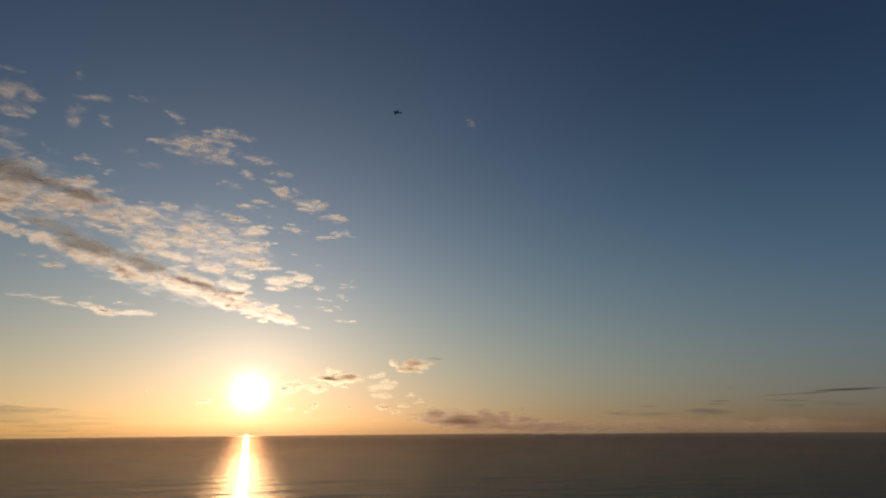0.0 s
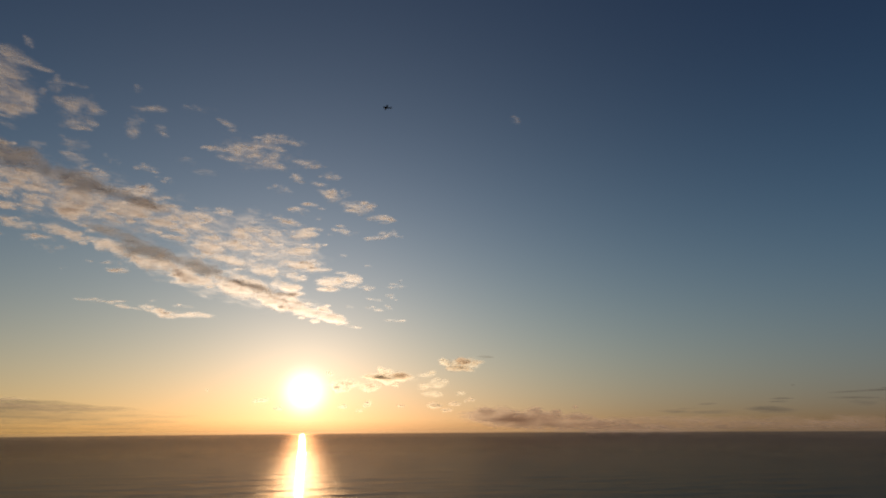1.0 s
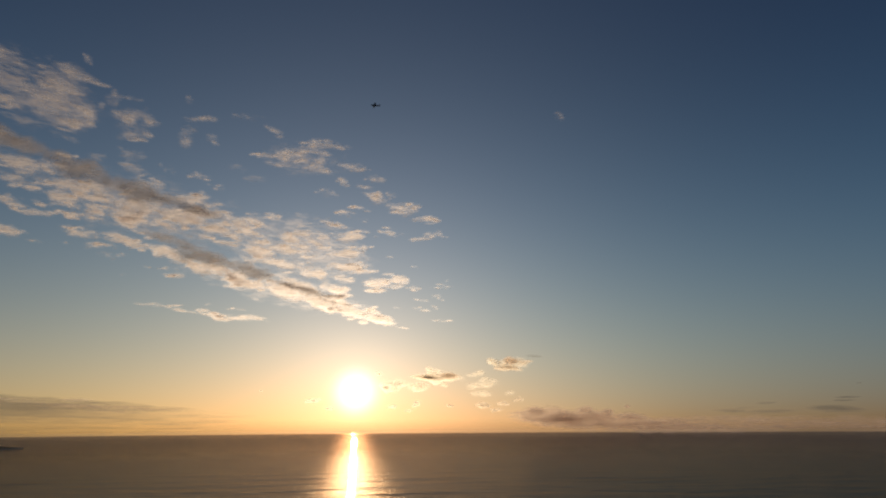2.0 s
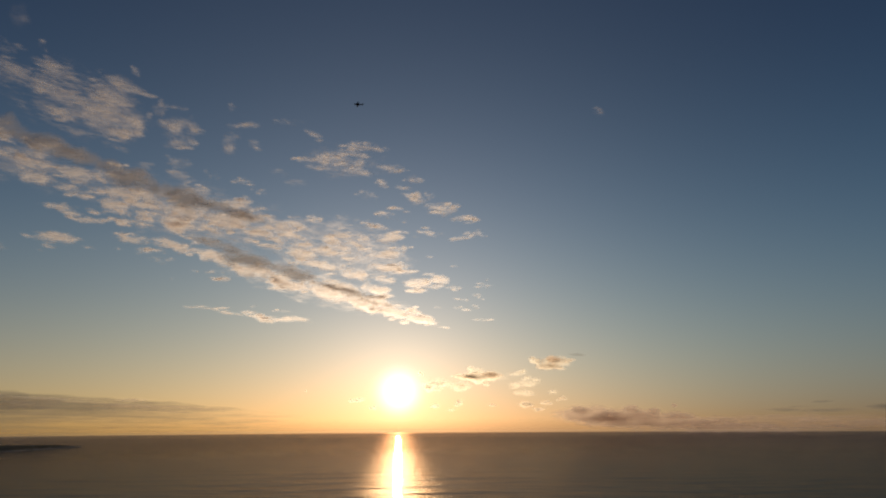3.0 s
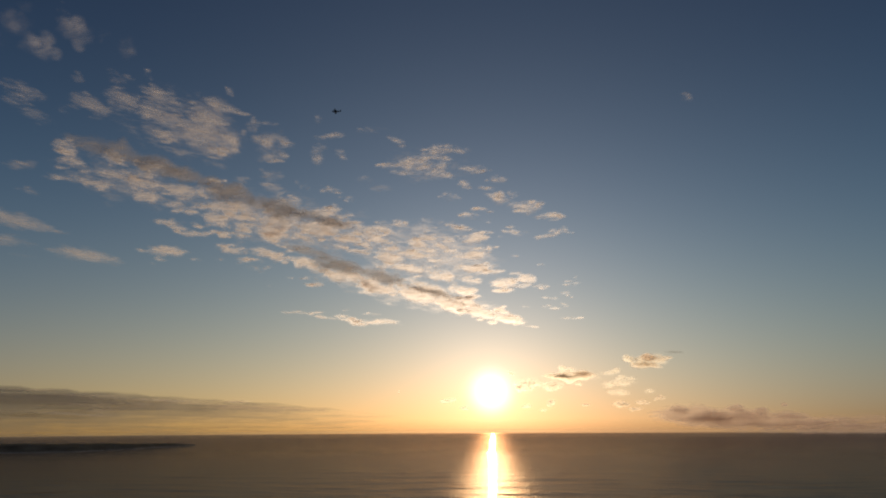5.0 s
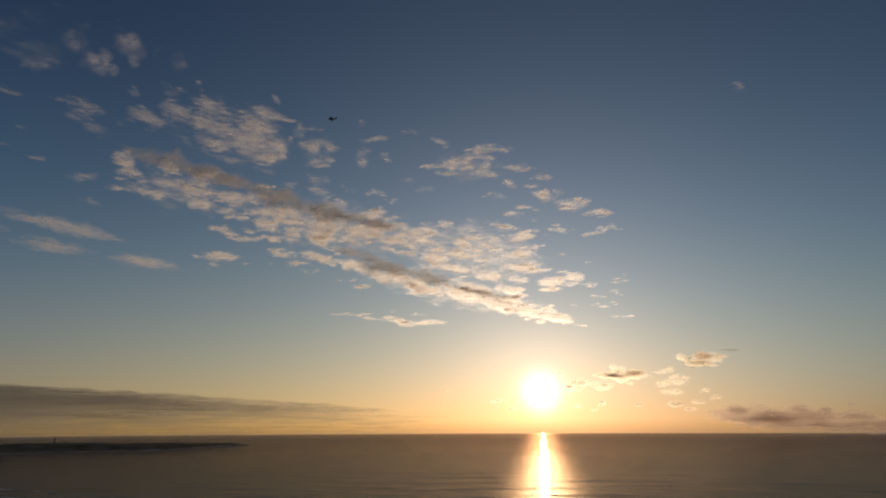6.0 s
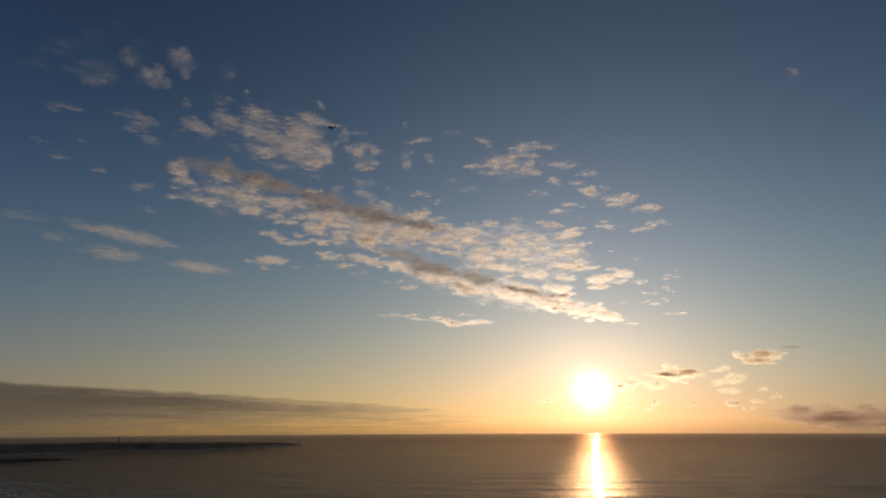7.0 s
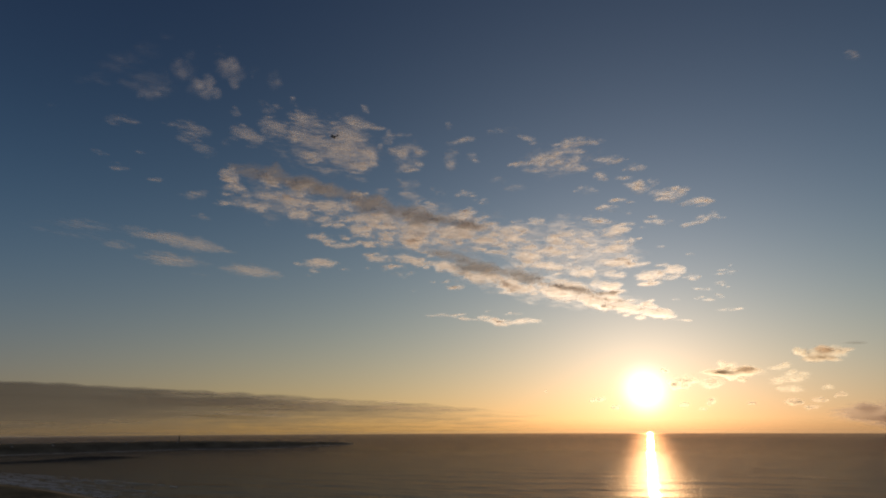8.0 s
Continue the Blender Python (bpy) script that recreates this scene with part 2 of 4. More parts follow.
def haze_material():
    """A see-through sheet in a warm tint that imitates haze. Needs the attribute 'vapour'."""
    m = bpy.data.materials.new("sea_haze")
    m.use_nodes = True
    t = m.node_tree
    t.nodes.clear()
    dens, clear, lit, out = (t.nodes.new("ShaderNode" + k) for k in ("Attribute", "BsdfTransparent", "BsdfDiffuse", "MixShader"))
    dens.attribute_name = "vapour"
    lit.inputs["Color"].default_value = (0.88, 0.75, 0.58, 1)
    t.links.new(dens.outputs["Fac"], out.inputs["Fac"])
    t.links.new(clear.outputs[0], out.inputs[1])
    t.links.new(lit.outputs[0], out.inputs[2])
    t.links.new(out.outputs[0], t.nodes.new("ShaderNodeOutputMaterial").inputs["Surface"])
    return m


HAZE = haze_material()


def part(name, bm, mat, parent=None, label=""):
    """Links a bmesh as one mesh object, under a thing or a part."""
    me = bpy.data.meshes.new(name)
    bmesh.ops.recalc_face_normals(bm, faces=bm.faces)
    bm.to_mesh(me)
    bm.free()
    me.materials.append(mat)
    ob = new(name, me)
    ob.parent = parent
    return tagged(ob, label) if label else ob


def smooth(ob):
    ob.data.polygons.foreach_set("use_smooth", [True] * len(ob.data.polygons))
    return ob


def grid_mesh(name, points, rows, cols, mat, closed=False):
    """A mesh from a rows x cols array of points; closed joins the last column to the first."""
    me = bpy.data.meshes.new(name)
    i = np.arange(rows - 1)[:, None] * cols
    j = np.arange(cols if closed else cols - 1)[None, :]
    k = (j + 1) % cols
    faces = np.stack([i + j, i + k, i + cols + k, i + cols + j], -1).reshape(-1, 4)
    me.from_pydata(points.reshape(-1, 3).tolist(), [], faces.tolist())
    me.materials.append(mat)
    me.polygons.foreach_set("use_smooth", [True] * len(me.polygons))
    return me


# ---------------- sea: one sheet out to the horizon, with a low swell rolling in
def swell(x, y):
    z = np.zeros_like(x)
    for length, high, az, ph in ((62, 0.15, 28, 0.3), (43, 0.12, 14, 1.9), (30, 0.10, 38, 4.0), (21, 0.07, 22, 2.2), (15, 0.045, 30, 5.1)):
        a = radians(az)
        u = (-math.sin(a) * x + math.cos(a) * y) * 2 * math.pi / length
        v = (math.cos(a) * x + math.sin(a) * y) * 2 * math.pi / (length * 9)
        z += high * np.sin(u + ph + 1.3 * np.sin(v + ph * 2)) * (0.65 + 0.35 * np.sin(v * 0.7 + ph * 3))
    return z


def build_sea():
    az = np.concatenate([np.arange(-50, 100, 0.33), np.arange(100, 310, 5.0)])
    r = [20.0, 150.0, 300.0]
    while r[-1] < 1700:
        r.append(r[-1] + max(4.0, (r[-1] / 600) ** 2 * 4.0))
    while r[-1] < 4750:
        r.append(r[-1] + 90)
    r = np.array(r + [4930.0])
    a, rr = np.radians(az)[None, :], r[:, None]
    x, y = -np.sin(a) * rr, np.cos(a) * rr
    z = swell(x, y) * np.clip((2600 - rr) / 1400, 0, 1)
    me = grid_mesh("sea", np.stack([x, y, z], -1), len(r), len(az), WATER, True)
    bm = bmesh.new()
    bm.from_mesh(me)
    bm.verts.ensure_lookup_table()
    bm.faces.new([bm.verts[i] for i in range(len(az))])
    bm.faces.ensure_lookup_table()
    bm.normal_update()
    if bm.faces[0].normal.z < 0:
        bmesh.ops.reverse_faces(bm, faces=bm.faces)
    bm.to_mesh(me)
    bm.free()
    return tagged(new("water", me), "calm grey-brown sea with a low swell at sunset", "sea", kind="structure")


build_sea()

# ---------------- clouds: each a lens of vapour, thick in the middle and frayed at the rim
CLOUD_RANGE = 4400.0


def lens(length, wide, flat, ragged, density, thick, seed, turn=0.0, x0=0.0, y0=0.0, z0=0.0, edge=1.2, wedge=False):
    """One lens of vapour, along x: points, faces, and at each point its density and the weight of its core."""
    nu, nv = int(max(12, min(64, length / 9))), 16
    r = random.Random(seed)
    off = Vector((r.uniform(0, 99), r.uniform(0, 99), r.uniform(0, 99)))
    ct, st = math.cos(radians(turn)), math.sin(radians(turn))
    pts, dens, core = [], [], []
    for i in range(nu):
        u = -1 + 2 * i / (nu - 1)
        taper = max(0.01, (1 - u) / 2) ** 0.4 if wedge else max(0.03, 1 - abs(u) ** 2.2) ** 0.7
        swing = noise.noise(off + Vector((u * length / 110, 0, 0))) * 0.5 * ragged * wide
        fat = wide * taper * ((1.0 if wedge else 1.15) + 0.6 * ragged * noise.noise(off + Vector((u * length / 70, 5, 0))))
        for j in range(nv):
            th = 2 * math.pi * j / nv
            v, h = math.cos(th), math.sin(th)
            lump = 1 + 0.30 * ragged * noise.noise(off + Vector((u * length / 50, v * wide / 35, h * 1.5)))
            x, y = u * length, (v * fat + swing) * lump
            pts.append((x0 + x * ct - y * st, y0 + x * st + y * ct, z0 + h * fat * flat * lump))
            c = (1 - v * v) ** edge * (0.40 + 0.60 * max(0.0, v) if wedge else 1.0) * (1 - ((1 + u) / 2) ** 1.2 if wedge else 1 - abs(u) ** 2.2)
            dens.append(c * density)
            core.append((1 - v * v) ** (0.3 if wedge else 0.8) * (0.35 + 0.65 * max(0.0, v) if wedge else 1.0) * (1 - (abs((1 + u) / 2) ** 1.1 if wedge else u ** 6)) * thick)
    for sgn in (-1, 1):
        pts.append((x0 + sgn * length * 1.01 * ct, y0 + sgn * length * 1.01 * st, z0))
        dens.append(0.0)
        core.append(0.0)
    faces = [(i * nv + j, i * nv + (j + 1) % nv, (i + 1) * nv + (j + 1) % nv, (i + 1) * nv + j) for i in range(nu - 1) for j in range(nv)]
    last = (nu - 1) * nv
    faces += [(nu * nv, (j + 1) % nv, j) for j in range(nv)] + [(nu * nv + 1, last + j, last + (j + 1) % nv) for j in range(nv)]
    return pts, faces, dens, core


def vapour_mesh(name, lenses, mat):
    pts, faces, dens, core = [], [], [], []
    for p, f, d, c in lenses:
        k = len(pts)
        pts += p
        faces += [tuple(i + k for i in q) for q in f]
        dens += d
        core += c
    me = bpy.data.meshes.new(name)
    me.from_pydata(pts, [], faces)
    me.polygons.foreach_set("use_smooth", [True] * len(me.polygons))
    for key, values in (("vapour", dens), ("core_weight", core)):
        me.attributes.new(key, "FLOAT", "POINT").data.foreach_set("value", values)
    me.materials.append(mat)
    return new(name, me)


def cloud(name, az0, el0, az1, el1, half, density, thick, mat, label, group, lean, flat, style, seed):
    """A cloud between two bearings. style: 'bank' is one ragged lens, 'puff' a clump of lobes, 'sheet' one smooth lens, 'wedge' one that thins to a point."""
    d = bearing((az0 + az1) / 2, (el0 + el1) / 2)
    mid = Vector((0, 0, EYE)) + d * CLOUD_RANGE * (1 - 0.04 * thick)
    along = (bearing(az1, el1) - bearing(az0, el0)) * CLOUD_RANGE
    length = along.length / 2 * 1.1
    a = along.normalized()
    b = a.cross(d).normalized()
    if b.z < 0:
        b = -b
    slope = math.degrees(math.asin(max(-1, min(1, a.z))))
    tau = radians(lean)
    w = b * math.cos(tau) - d * math.sin(tau)
    n = a.cross(w)
    wide = CLOUD_RANGE * radians(half) / math.cos(tau)
    r = random.Random(seed * 7 + 1)
    ragged = {"sheet": 0.15 if mat is STRATUS else 0.35, "wedge": 0.05, "ragged": 0.7, "puff": 1.0, "bank": 0.9}[style]
    lobes = [lens(length, wide, flat, ragged, density * (0.9 if style == "puff" else 1.25), thick * (0.2 if mat is PUFF and thick > 0.5 else 1), seed, edge=0.22 if style == "wedge" else 1.0 if mat is STRATUS else 1.2, wedge=style == "wedge")]
    if style == "puff":
        for k in range(3):
            u = r.uniform(-0.75, 0.75)
            lobes.append(lens(length * r.uniform(0.30, 0.60), wide * r.uniform(0.30, 0.60), flat, 1.0, density * 0.9, thick * 0.6, seed * 50 + k, -slope * 0.6 + r.uniform(-8, 12), u * length, r.uniform(-0.8, 0.8) * wide, 0))
    ob = vapour_mesh(name, lobes, mat)
    # the cumulus's inner shade is painted: a smaller lens in the darker core colour
    if mat is PUFF and thick > 0.5:
        core = vapour_mesh("painted_shade_core", [lens(length * 0.5, wide * 0.55, flat, 1.0, density, 1.0, seed * 31)], PUFF)
        core.parent, core.matrix_local = ob, Matrix.Translation((length * r.uniform(0.0, 0.35), wide * 0.25, -wide * 0.3))
        tagged(core, "cloud core with its shade painted brown")
    if style == "bank":
        for k in range(int(max(2, min(8, length * wide / 2600)))):
            u, v = r.uniform(-0.95, 0.95), r.choice((-1, 1)) * r.uniform(0.3, 1.35)
            size = r.uniform(0.6, 1.25)
            q = lens(size * r.uniform(40, 75), size * r.uniform(13, 21), flat, 1.0, density * r.uniform(0.75, 1.15), thick * 0.5, seed * 50 + k, -slope * 0.75 + r.uniform(-6, 12))
            piece = vapour_mesh("cloudlet", [q], mat)
            piece.parent = ob
            piece.matrix_local = Matrix.Translation((u * length, v * wide * (1 - 0.6 * u ** 4), r.uniform(-15, 15)))
    m = Matrix((a, w, n)).transposed().to_4x4()
    m.translation = mid
    ob.matrix_world = m
    return tagged(ob, label, "cloud", group)


# bearing and elevation of both ends, half height, density, weight of the dark core
BANK_EDGE = [
    (42.97, 15.47, 39.43, 15.18, 0.46, 0.89, 0.05),
    (39.99, 15.54, 35.87, 14.89, 0.52, 1.00, 0.05),
    (36.42, 15.05, 32.33, 13.80, 0.65, 1.06, 0.10),
    (33.15, 13.97, 28.56, 13.09, 0.65, 1.12, 0.10),
    (29.90, 13.28, 25.41, 12.09, 0.71, 1.18, 0.05),
    (26.19, 12.49, 21.82, 11.26, 0.70, 1.24, 0.05),
    (22.58, 11.40, 18.61, 10.33, 0.63, 1.24, 0.05),
    (19.84, 10.65, 16.22, 9.69, 0.62, 1.24, 0.05),
    (17.17, 9.89, 13.43, 9.11, 0.55, 1.30, 0.05),
    (16.86, 10.67, 15.08, 10.06, 0.31, 1.06, 0.05),
    (21.22, 12.51, 17.97, 12.01, 0.56, 1.12, 0.05),
    (24.58, 12.94, 20.75, 11.97, 0.57, 1.12, 0.15),
    (20.53, 11.45, 17.73, 10.78, 0.50, 1.06, 0.05),
]
EDGE_SCRAPS = [
    (41.10, 14.31, 38.06, 14.51, 0.33, 0.78, 0.05),
    (39.64, 13.70, 37.27, 13.88, 0.33, 0.83, 0.05),
    (34.51, 12.56, 32.57, 12.65, 0.33, 0.83, 0.05),
    (35.28, 13.20, 33.21, 13.29, 0.22, 0.64, 0.05),
    (36.29, 13.04, 35.56, 13.04, 0.14, 0.55, 0.05),
    (38.27, 12.40, 36.94, 12.40, 0.14, 0.46, 0.05),
    (13.86, 8.90, 12.43, 8.75, 0.11, 0.64, 0.05),
    (14.10, 10.68, 13.36, 10.73, 0.13, 0.46, 0.05),
    (44.87, 14.20, 43.55, 14.14, 0.16, 0.46, 0.05),
    (42.86, 14.42, 41.17, 14.41, 0.14, 0.41, 0.05),
    (48.25, 13.43, 46.68, 13.55, 0.13, 0.41, 0.05),
    (28.39, 11.77, 27.51, 11.59, 0.22, 0.32, 0.05),
]
EDGE_SPINE = [
    (36.97, 16.05, 30.94, 14.94, 0.48, 0.75, 0.22),
    (34.50, 14.89, 28.26, 13.92, 0.71, 0.90, 0.29),
    (29.34, 14.00, 24.94, 13.06, 0.70, 0.90, 0.30),
    (25.90, 12.94, 19.02, 11.46, 0.36, 0.80, 0.16),
]
BANK_LEFT = [
    (56.64, 21.74, 54.35, 21.72, 0.79, 0.71, 0.15),
    (56.29, 20.89, 53.39, 20.82, 0.49, 0.65, 0.10),
    (53.06, 21.76, 50.69, 21.75, 0.62, 0.77, 0.15),
    (49.62, 21.84, 47.61, 21.69, 0.44, 0.71, 0.20),
    (56.65, 19.50, 52.77, 19.67, 0.43, 0.53, 0.05),
    (53.87, 20.42, 49.15, 20.50, 0.56, 0.73, 0.15),
    (54.03, 19.39, 50.66, 19.30, 0.50, 0.61, 0.05),
    (51.61, 20.13, 47.13, 19.92, 0.57, 0.85, 0.15),
    (50.63, 20.99, 47.94, 20.90, 0.82, 0.71, 0.30),
    (50.23, 19.23, 47.29, 18.98, 0.57, 0.94, 0.05),
    (47.89, 19.97, 44.39, 19.76, 0.64, 1.00, 0.10),
    (47.54, 18.65, 45.10, 18.52, 0.38, 0.83, 0.05),
    (45.19, 20.35, 43.51, 19.75, 0.51, 0.83, 0.20),
    (44.13, 21.29, 42.46, 21.15, 0.26, 0.89, 0.05),
]
BANK_MIDDLE = [
    (46.17, 18.21, 44.54, 18.19, 0.26, 0.89, 0.05),
    (44.04, 19.20, 40.33, 18.65, 0.65, 0.94, 0.10),
    (44.32, 18.09, 41.57, 17.72, 0.58, 0.94, 0.05),
    (42.18, 19.64, 39.22, 18.67, 0.65, 1.00, 0.20),
    (41.87, 18.39, 39.32, 18.25, 0.33, 1.00, 0.05),
    (41.24, 17.68, 39.36, 17.08, 0.52, 0.94, 0.05),
    (46.34, 16.38, 43.17, 16.41, 0.32, 1.00, 0.05),
    (44.92, 17.02, 43.74, 17.07, 0.19, 0.71, 0.05),
    (42.74, 16.58, 41.22, 16.73, 0.32, 0.89, 0.05),
    (41.22, 16.73, 39.90, 16.65, 0.20, 0.89, 0.05),
    (42.77, 17.31, 41.23, 17.36, 0.19, 0.77, 0.05),
    (48.51, 17.14, 45.36, 17.21, 0.32, 0.85, 0.05),
    (48.61, 14.70, 44.71, 14.62, 0.51, 1.06, 0.05),
]
BANK_CREST = [
    (39.60, 18.45, 34.76, 18.06, 0.85, 1.12, 0.10),
    (39.58, 17.40, 35.93, 16.90, 0.59, 1.06, 0.05),
    (38.74, 16.62, 36.81, 16.37, 0.52, 0.94, 0.05),
    (35.71, 18.01, 30.88, 17.48, 0.78, 1.12, 0.10),
    (36.26, 17.17, 33.71, 16.79, 0.39, 1.00, 0.05),
    (34.92, 19.12, 31.45, 19.23, 0.52, 0.94, 0.05),
    (33.23, 19.69, 31.22, 19.49, 0.39, 0.83, 0.05),
    (31.50, 19.24, 29.83, 19.14, 0.26, 0.83, 0.05),
    (34.03, 18.48, 29.76, 18.08, 0.52, 1.00, 0.05),
    (30.81, 18.21, 27.08, 17.50, 0.52, 0.94, 0.05),
    (32.49, 17.19, 28.76, 16.62, 0.52, 1.00, 0.05),
    (28.64, 18.30, 25.78, 17.44, 0.39, 0.89, 0.05),
    (37.95, 20.22, 35.03, 20.02, 0.46, 0.77, 0.10),
]
BANK_FOLDS = [
    (30.29, 16.83, 28.23, 16.23, 0.33, 0.89, 0.05),
    (32.40, 16.34, 30.42, 16.04, 0.26, 0.83, 0.05),
    (31.30, 15.95, 28.25, 15.71, 0.26, 0.94, 0.05),
    (29.72, 17.34, 25.50, 16.59, 0.52, 0.94, 0.05),
    (27.47, 16.21, 25.53, 16.07, 0.39, 0.83, 0.05),
    (25.37, 16.95, 22.83, 16.44, 0.45, 0.89, 0.05),
    (25.96, 15.93, 22.37, 15.42, 0.51, 0.94, 0.05),
    (28.37, 15.50, 25.04, 15.05, 0.58, 0.94, 0.05),
    (26.56, 14.65, 22.47, 13.98, 0.51, 0.94, 0.05),
    (28.40, 14.66, 25.83, 14.35, 0.32, 0.71, 0.05),
    (23.12, 15.21, 20.63, 14.90, 0.32, 0.89, 0.05),
    (23.18, 15.99, 21.82, 15.75, 0.32, 0.83, 0.05),
]
CREST_SPINE = [
    (55.86, 22.68, 48.35, 22.16, 0.85, 0.62, 0.40),
    (51.38, 22.14, 43.24, 21.00, 0.80, 0.85, 0.65),
    (44.83, 20.89, 39.24, 19.88, 1.02, 0.83, 0.72),
    (40.35, 19.81, 34.19, 18.91, 0.87, 0.83, 0.68),
    (36.43, 19.34, 29.97, 18.05, 0.60, 0.80, 0.60),
]
BANK_FAN = [
    (23.95, 17.24, 21.70, 17.35, 0.38, 0.89, 0.05),
    (22.86, 16.81, 20.52, 16.33, 0.32, 0.94, 0.05),
    (19.93, 17.11, 16.64, 17.13, 0.50, 1.00, 0.05),
    (22.03, 17.22, 19.74, 16.99, 0.32, 0.71, 0.05),
    (20.88, 15.64, 16.49, 15.59, 0.50, 0.94, 0.05),
    (17.44, 16.19, 16.43, 16.19, 0.37, 0.83, 0.05),
    (23.31, 13.82, 19.93, 13.36, 0.57, 1.00, 0.05),
    (20.67, 14.33, 16.30, 14.41, 0.50, 1.00, 0.05),
    (18.66, 13.84, 15.35, 14.08, 0.31, 0.71, 0.05),
    (20.22, 13.48, 17.44, 12.93, 0.38, 0.83, 0.05),
    (17.23, 13.02, 14.03, 12.76, 0.55, 1.06, 0.05),
    (14.54, 13.40, 12.42, 13.11, 0.55, 0.94, 0.05),
    (17.09, 12.35, 15.06, 12.10, 0.31, 0.94, 0.05),
]
FAN_SCRAPS = [
    (13.02, 12.52, 11.15, 12.35, 0.30, 0.74, 0.05),
    (10.52, 12.72, 8.01, 12.69, 0.30, 0.55, 0.05),
    (9.33, 13.18, 8.50, 12.94, 0.25, 0.37, 0.05),
    (10.54, 11.71, 9.10, 11.56, 0.25, 0.78, 0.05),
    (12.44, 11.54, 10.37, 11.21, 0.15, 0.55, 0.05),
    (12.06, 10.62, 10.31, 10.38, 0.20, 0.78, 0.05),
    (10.63, 10.75, 9.69, 10.66, 0.20, 0.60, 0.05),
    (10.64, 9.49, 8.22, 9.48, 0.12, 0.60, 0.05),
    (15.07, 15.46, 13.98, 15.35, 0.13, 0.46, 0.05),
    (12.50, 14.50, 11.60, 14.50, 0.13, 0.41, 0.05),
    (13.03, 11.88, 12.28, 12.01, 0.15, 0.37, 0.05),
    (13.01, 10.31, 12.38, 10.31, 0.13, 0.37, 0.05),
]
LOW_WISPS = [
    (36.14, 10.25, 31.23, 9.58, 0.22, 1.06, 0.05),
    (31.60, 9.95, 28.60, 9.12, 0.32, 1.01, 0.05),
    (29.86, 9.30, 25.45, 9.45, 0.27, 1.01, 0.05),
    (31.16, 10.42, 30.15, 10.40, 0.14, 0.64, 0.05),
    (29.10, 10.07, 27.20, 10.02, 0.16, 0.80, 0.05),
]
ARC = [
    (23.60, 25.38, 20.36, 25.48, 0.52, 0.85, 0.05),
    (22.29, 25.62, 18.26, 25.30, 0.47, 0.90, 0.05),
    (23.05, 24.78, 20.46, 24.69, 0.26, 0.60, 0.05),
    (28.41, 23.89, 25.44, 23.93, 0.32, 0.60, 0.05),
    (26.89, 24.12, 22.62, 24.18, 0.59, 0.90, 0.05),
    (25.10, 24.68, 22.09, 24.69, 0.32, 0.85, 0.05),
    (27.08, 23.36, 24.20, 23.23, 0.32, 0.75, 0.05),
    (23.09, 24.01, 20.77, 23.70, 0.63, 0.65, 0.05),
    (23.80, 23.14, 19.76, 23.09, 0.32, 0.75, 0.05),
    (20.13, 23.49, 16.52, 23.68, 0.42, 0.85, 0.05),
    (19.83, 22.54, 18.39, 21.93, 0.42, 0.80, 0.05),
    (17.48, 22.79, 14.76, 22.50, 0.31, 0.70, 0.05),
]
ARC_END = [
    (18.21, 22.01, 16.09, 21.52, 0.26, 0.50, 0.05),
    (17.42, 21.32, 14.51, 20.52, 0.57, 0.95, 0.05),
    (15.05, 21.39, 13.85, 20.93, 0.41, 0.70, 0.05),
    (15.13, 19.94, 11.60, 19.63, 0.56, 1.00, 0.05),
    (13.70, 20.16, 11.92, 20.22, 0.30, 0.85, 0.05),
    (12.94, 19.02, 9.32, 18.76, 0.40, 0.95, 0.05),
    (12.49, 17.08, 10.56, 17.18, 0.20, 0.75, 0.05),
    (11.44, 17.39, 8.81, 17.42, 0.45, 0.65, 0.05),
    (15.95, 17.77, 12.68, 17.20, 0.31, 0.75, 0.05),
    (15.31, 18.10, 13.85, 18.14, 0.21, 0.50, 0.05),
    (16.18, 17.23, 15.07, 17.17, 0.16, 0.50, 0.05),
]
MID_WISPS = [
    (21.86, 21.39, 19.52, 20.62, 0.42, 0.60, 0.05),
    (18.88, 19.89, 16.57, 19.71, 0.26, 0.78, 0.05),
    (20.22, 19.25, 17.53, 19.15, 0.37, 0.64, 0.05),
    (18.11, 18.85, 16.29, 18.66, 0.16, 0.51, 0.05),
    (33.67, 21.49, 31.33, 21.28, 0.33, 0.69, 0.05),
    (31.97, 20.83, 29.96, 20.46, 0.33, 0.64, 0.05),
    (36.13, 21.92, 34.48, 21.34, 0.44, 0.41, 0.05),
    (28.25, 18.61, 27.08, 18.66, 0.16, 0.60, 0.05),
    (26.67, 18.54, 24.23, 18.56, 0.33, 0.64, 0.05),
    (24.86, 18.91, 22.32, 18.85, 0.27, 0.51, 0.05),
    (23.12, 18.33, 21.35, 18.05, 0.21, 0.46, 0.05),
    (21.92, 18.61, 18.32, 17.95, 0.37, 0.74, 0.05),
    (20.08, 18.05, 17.88, 17.91, 0.21, 0.60, 0.05),
]
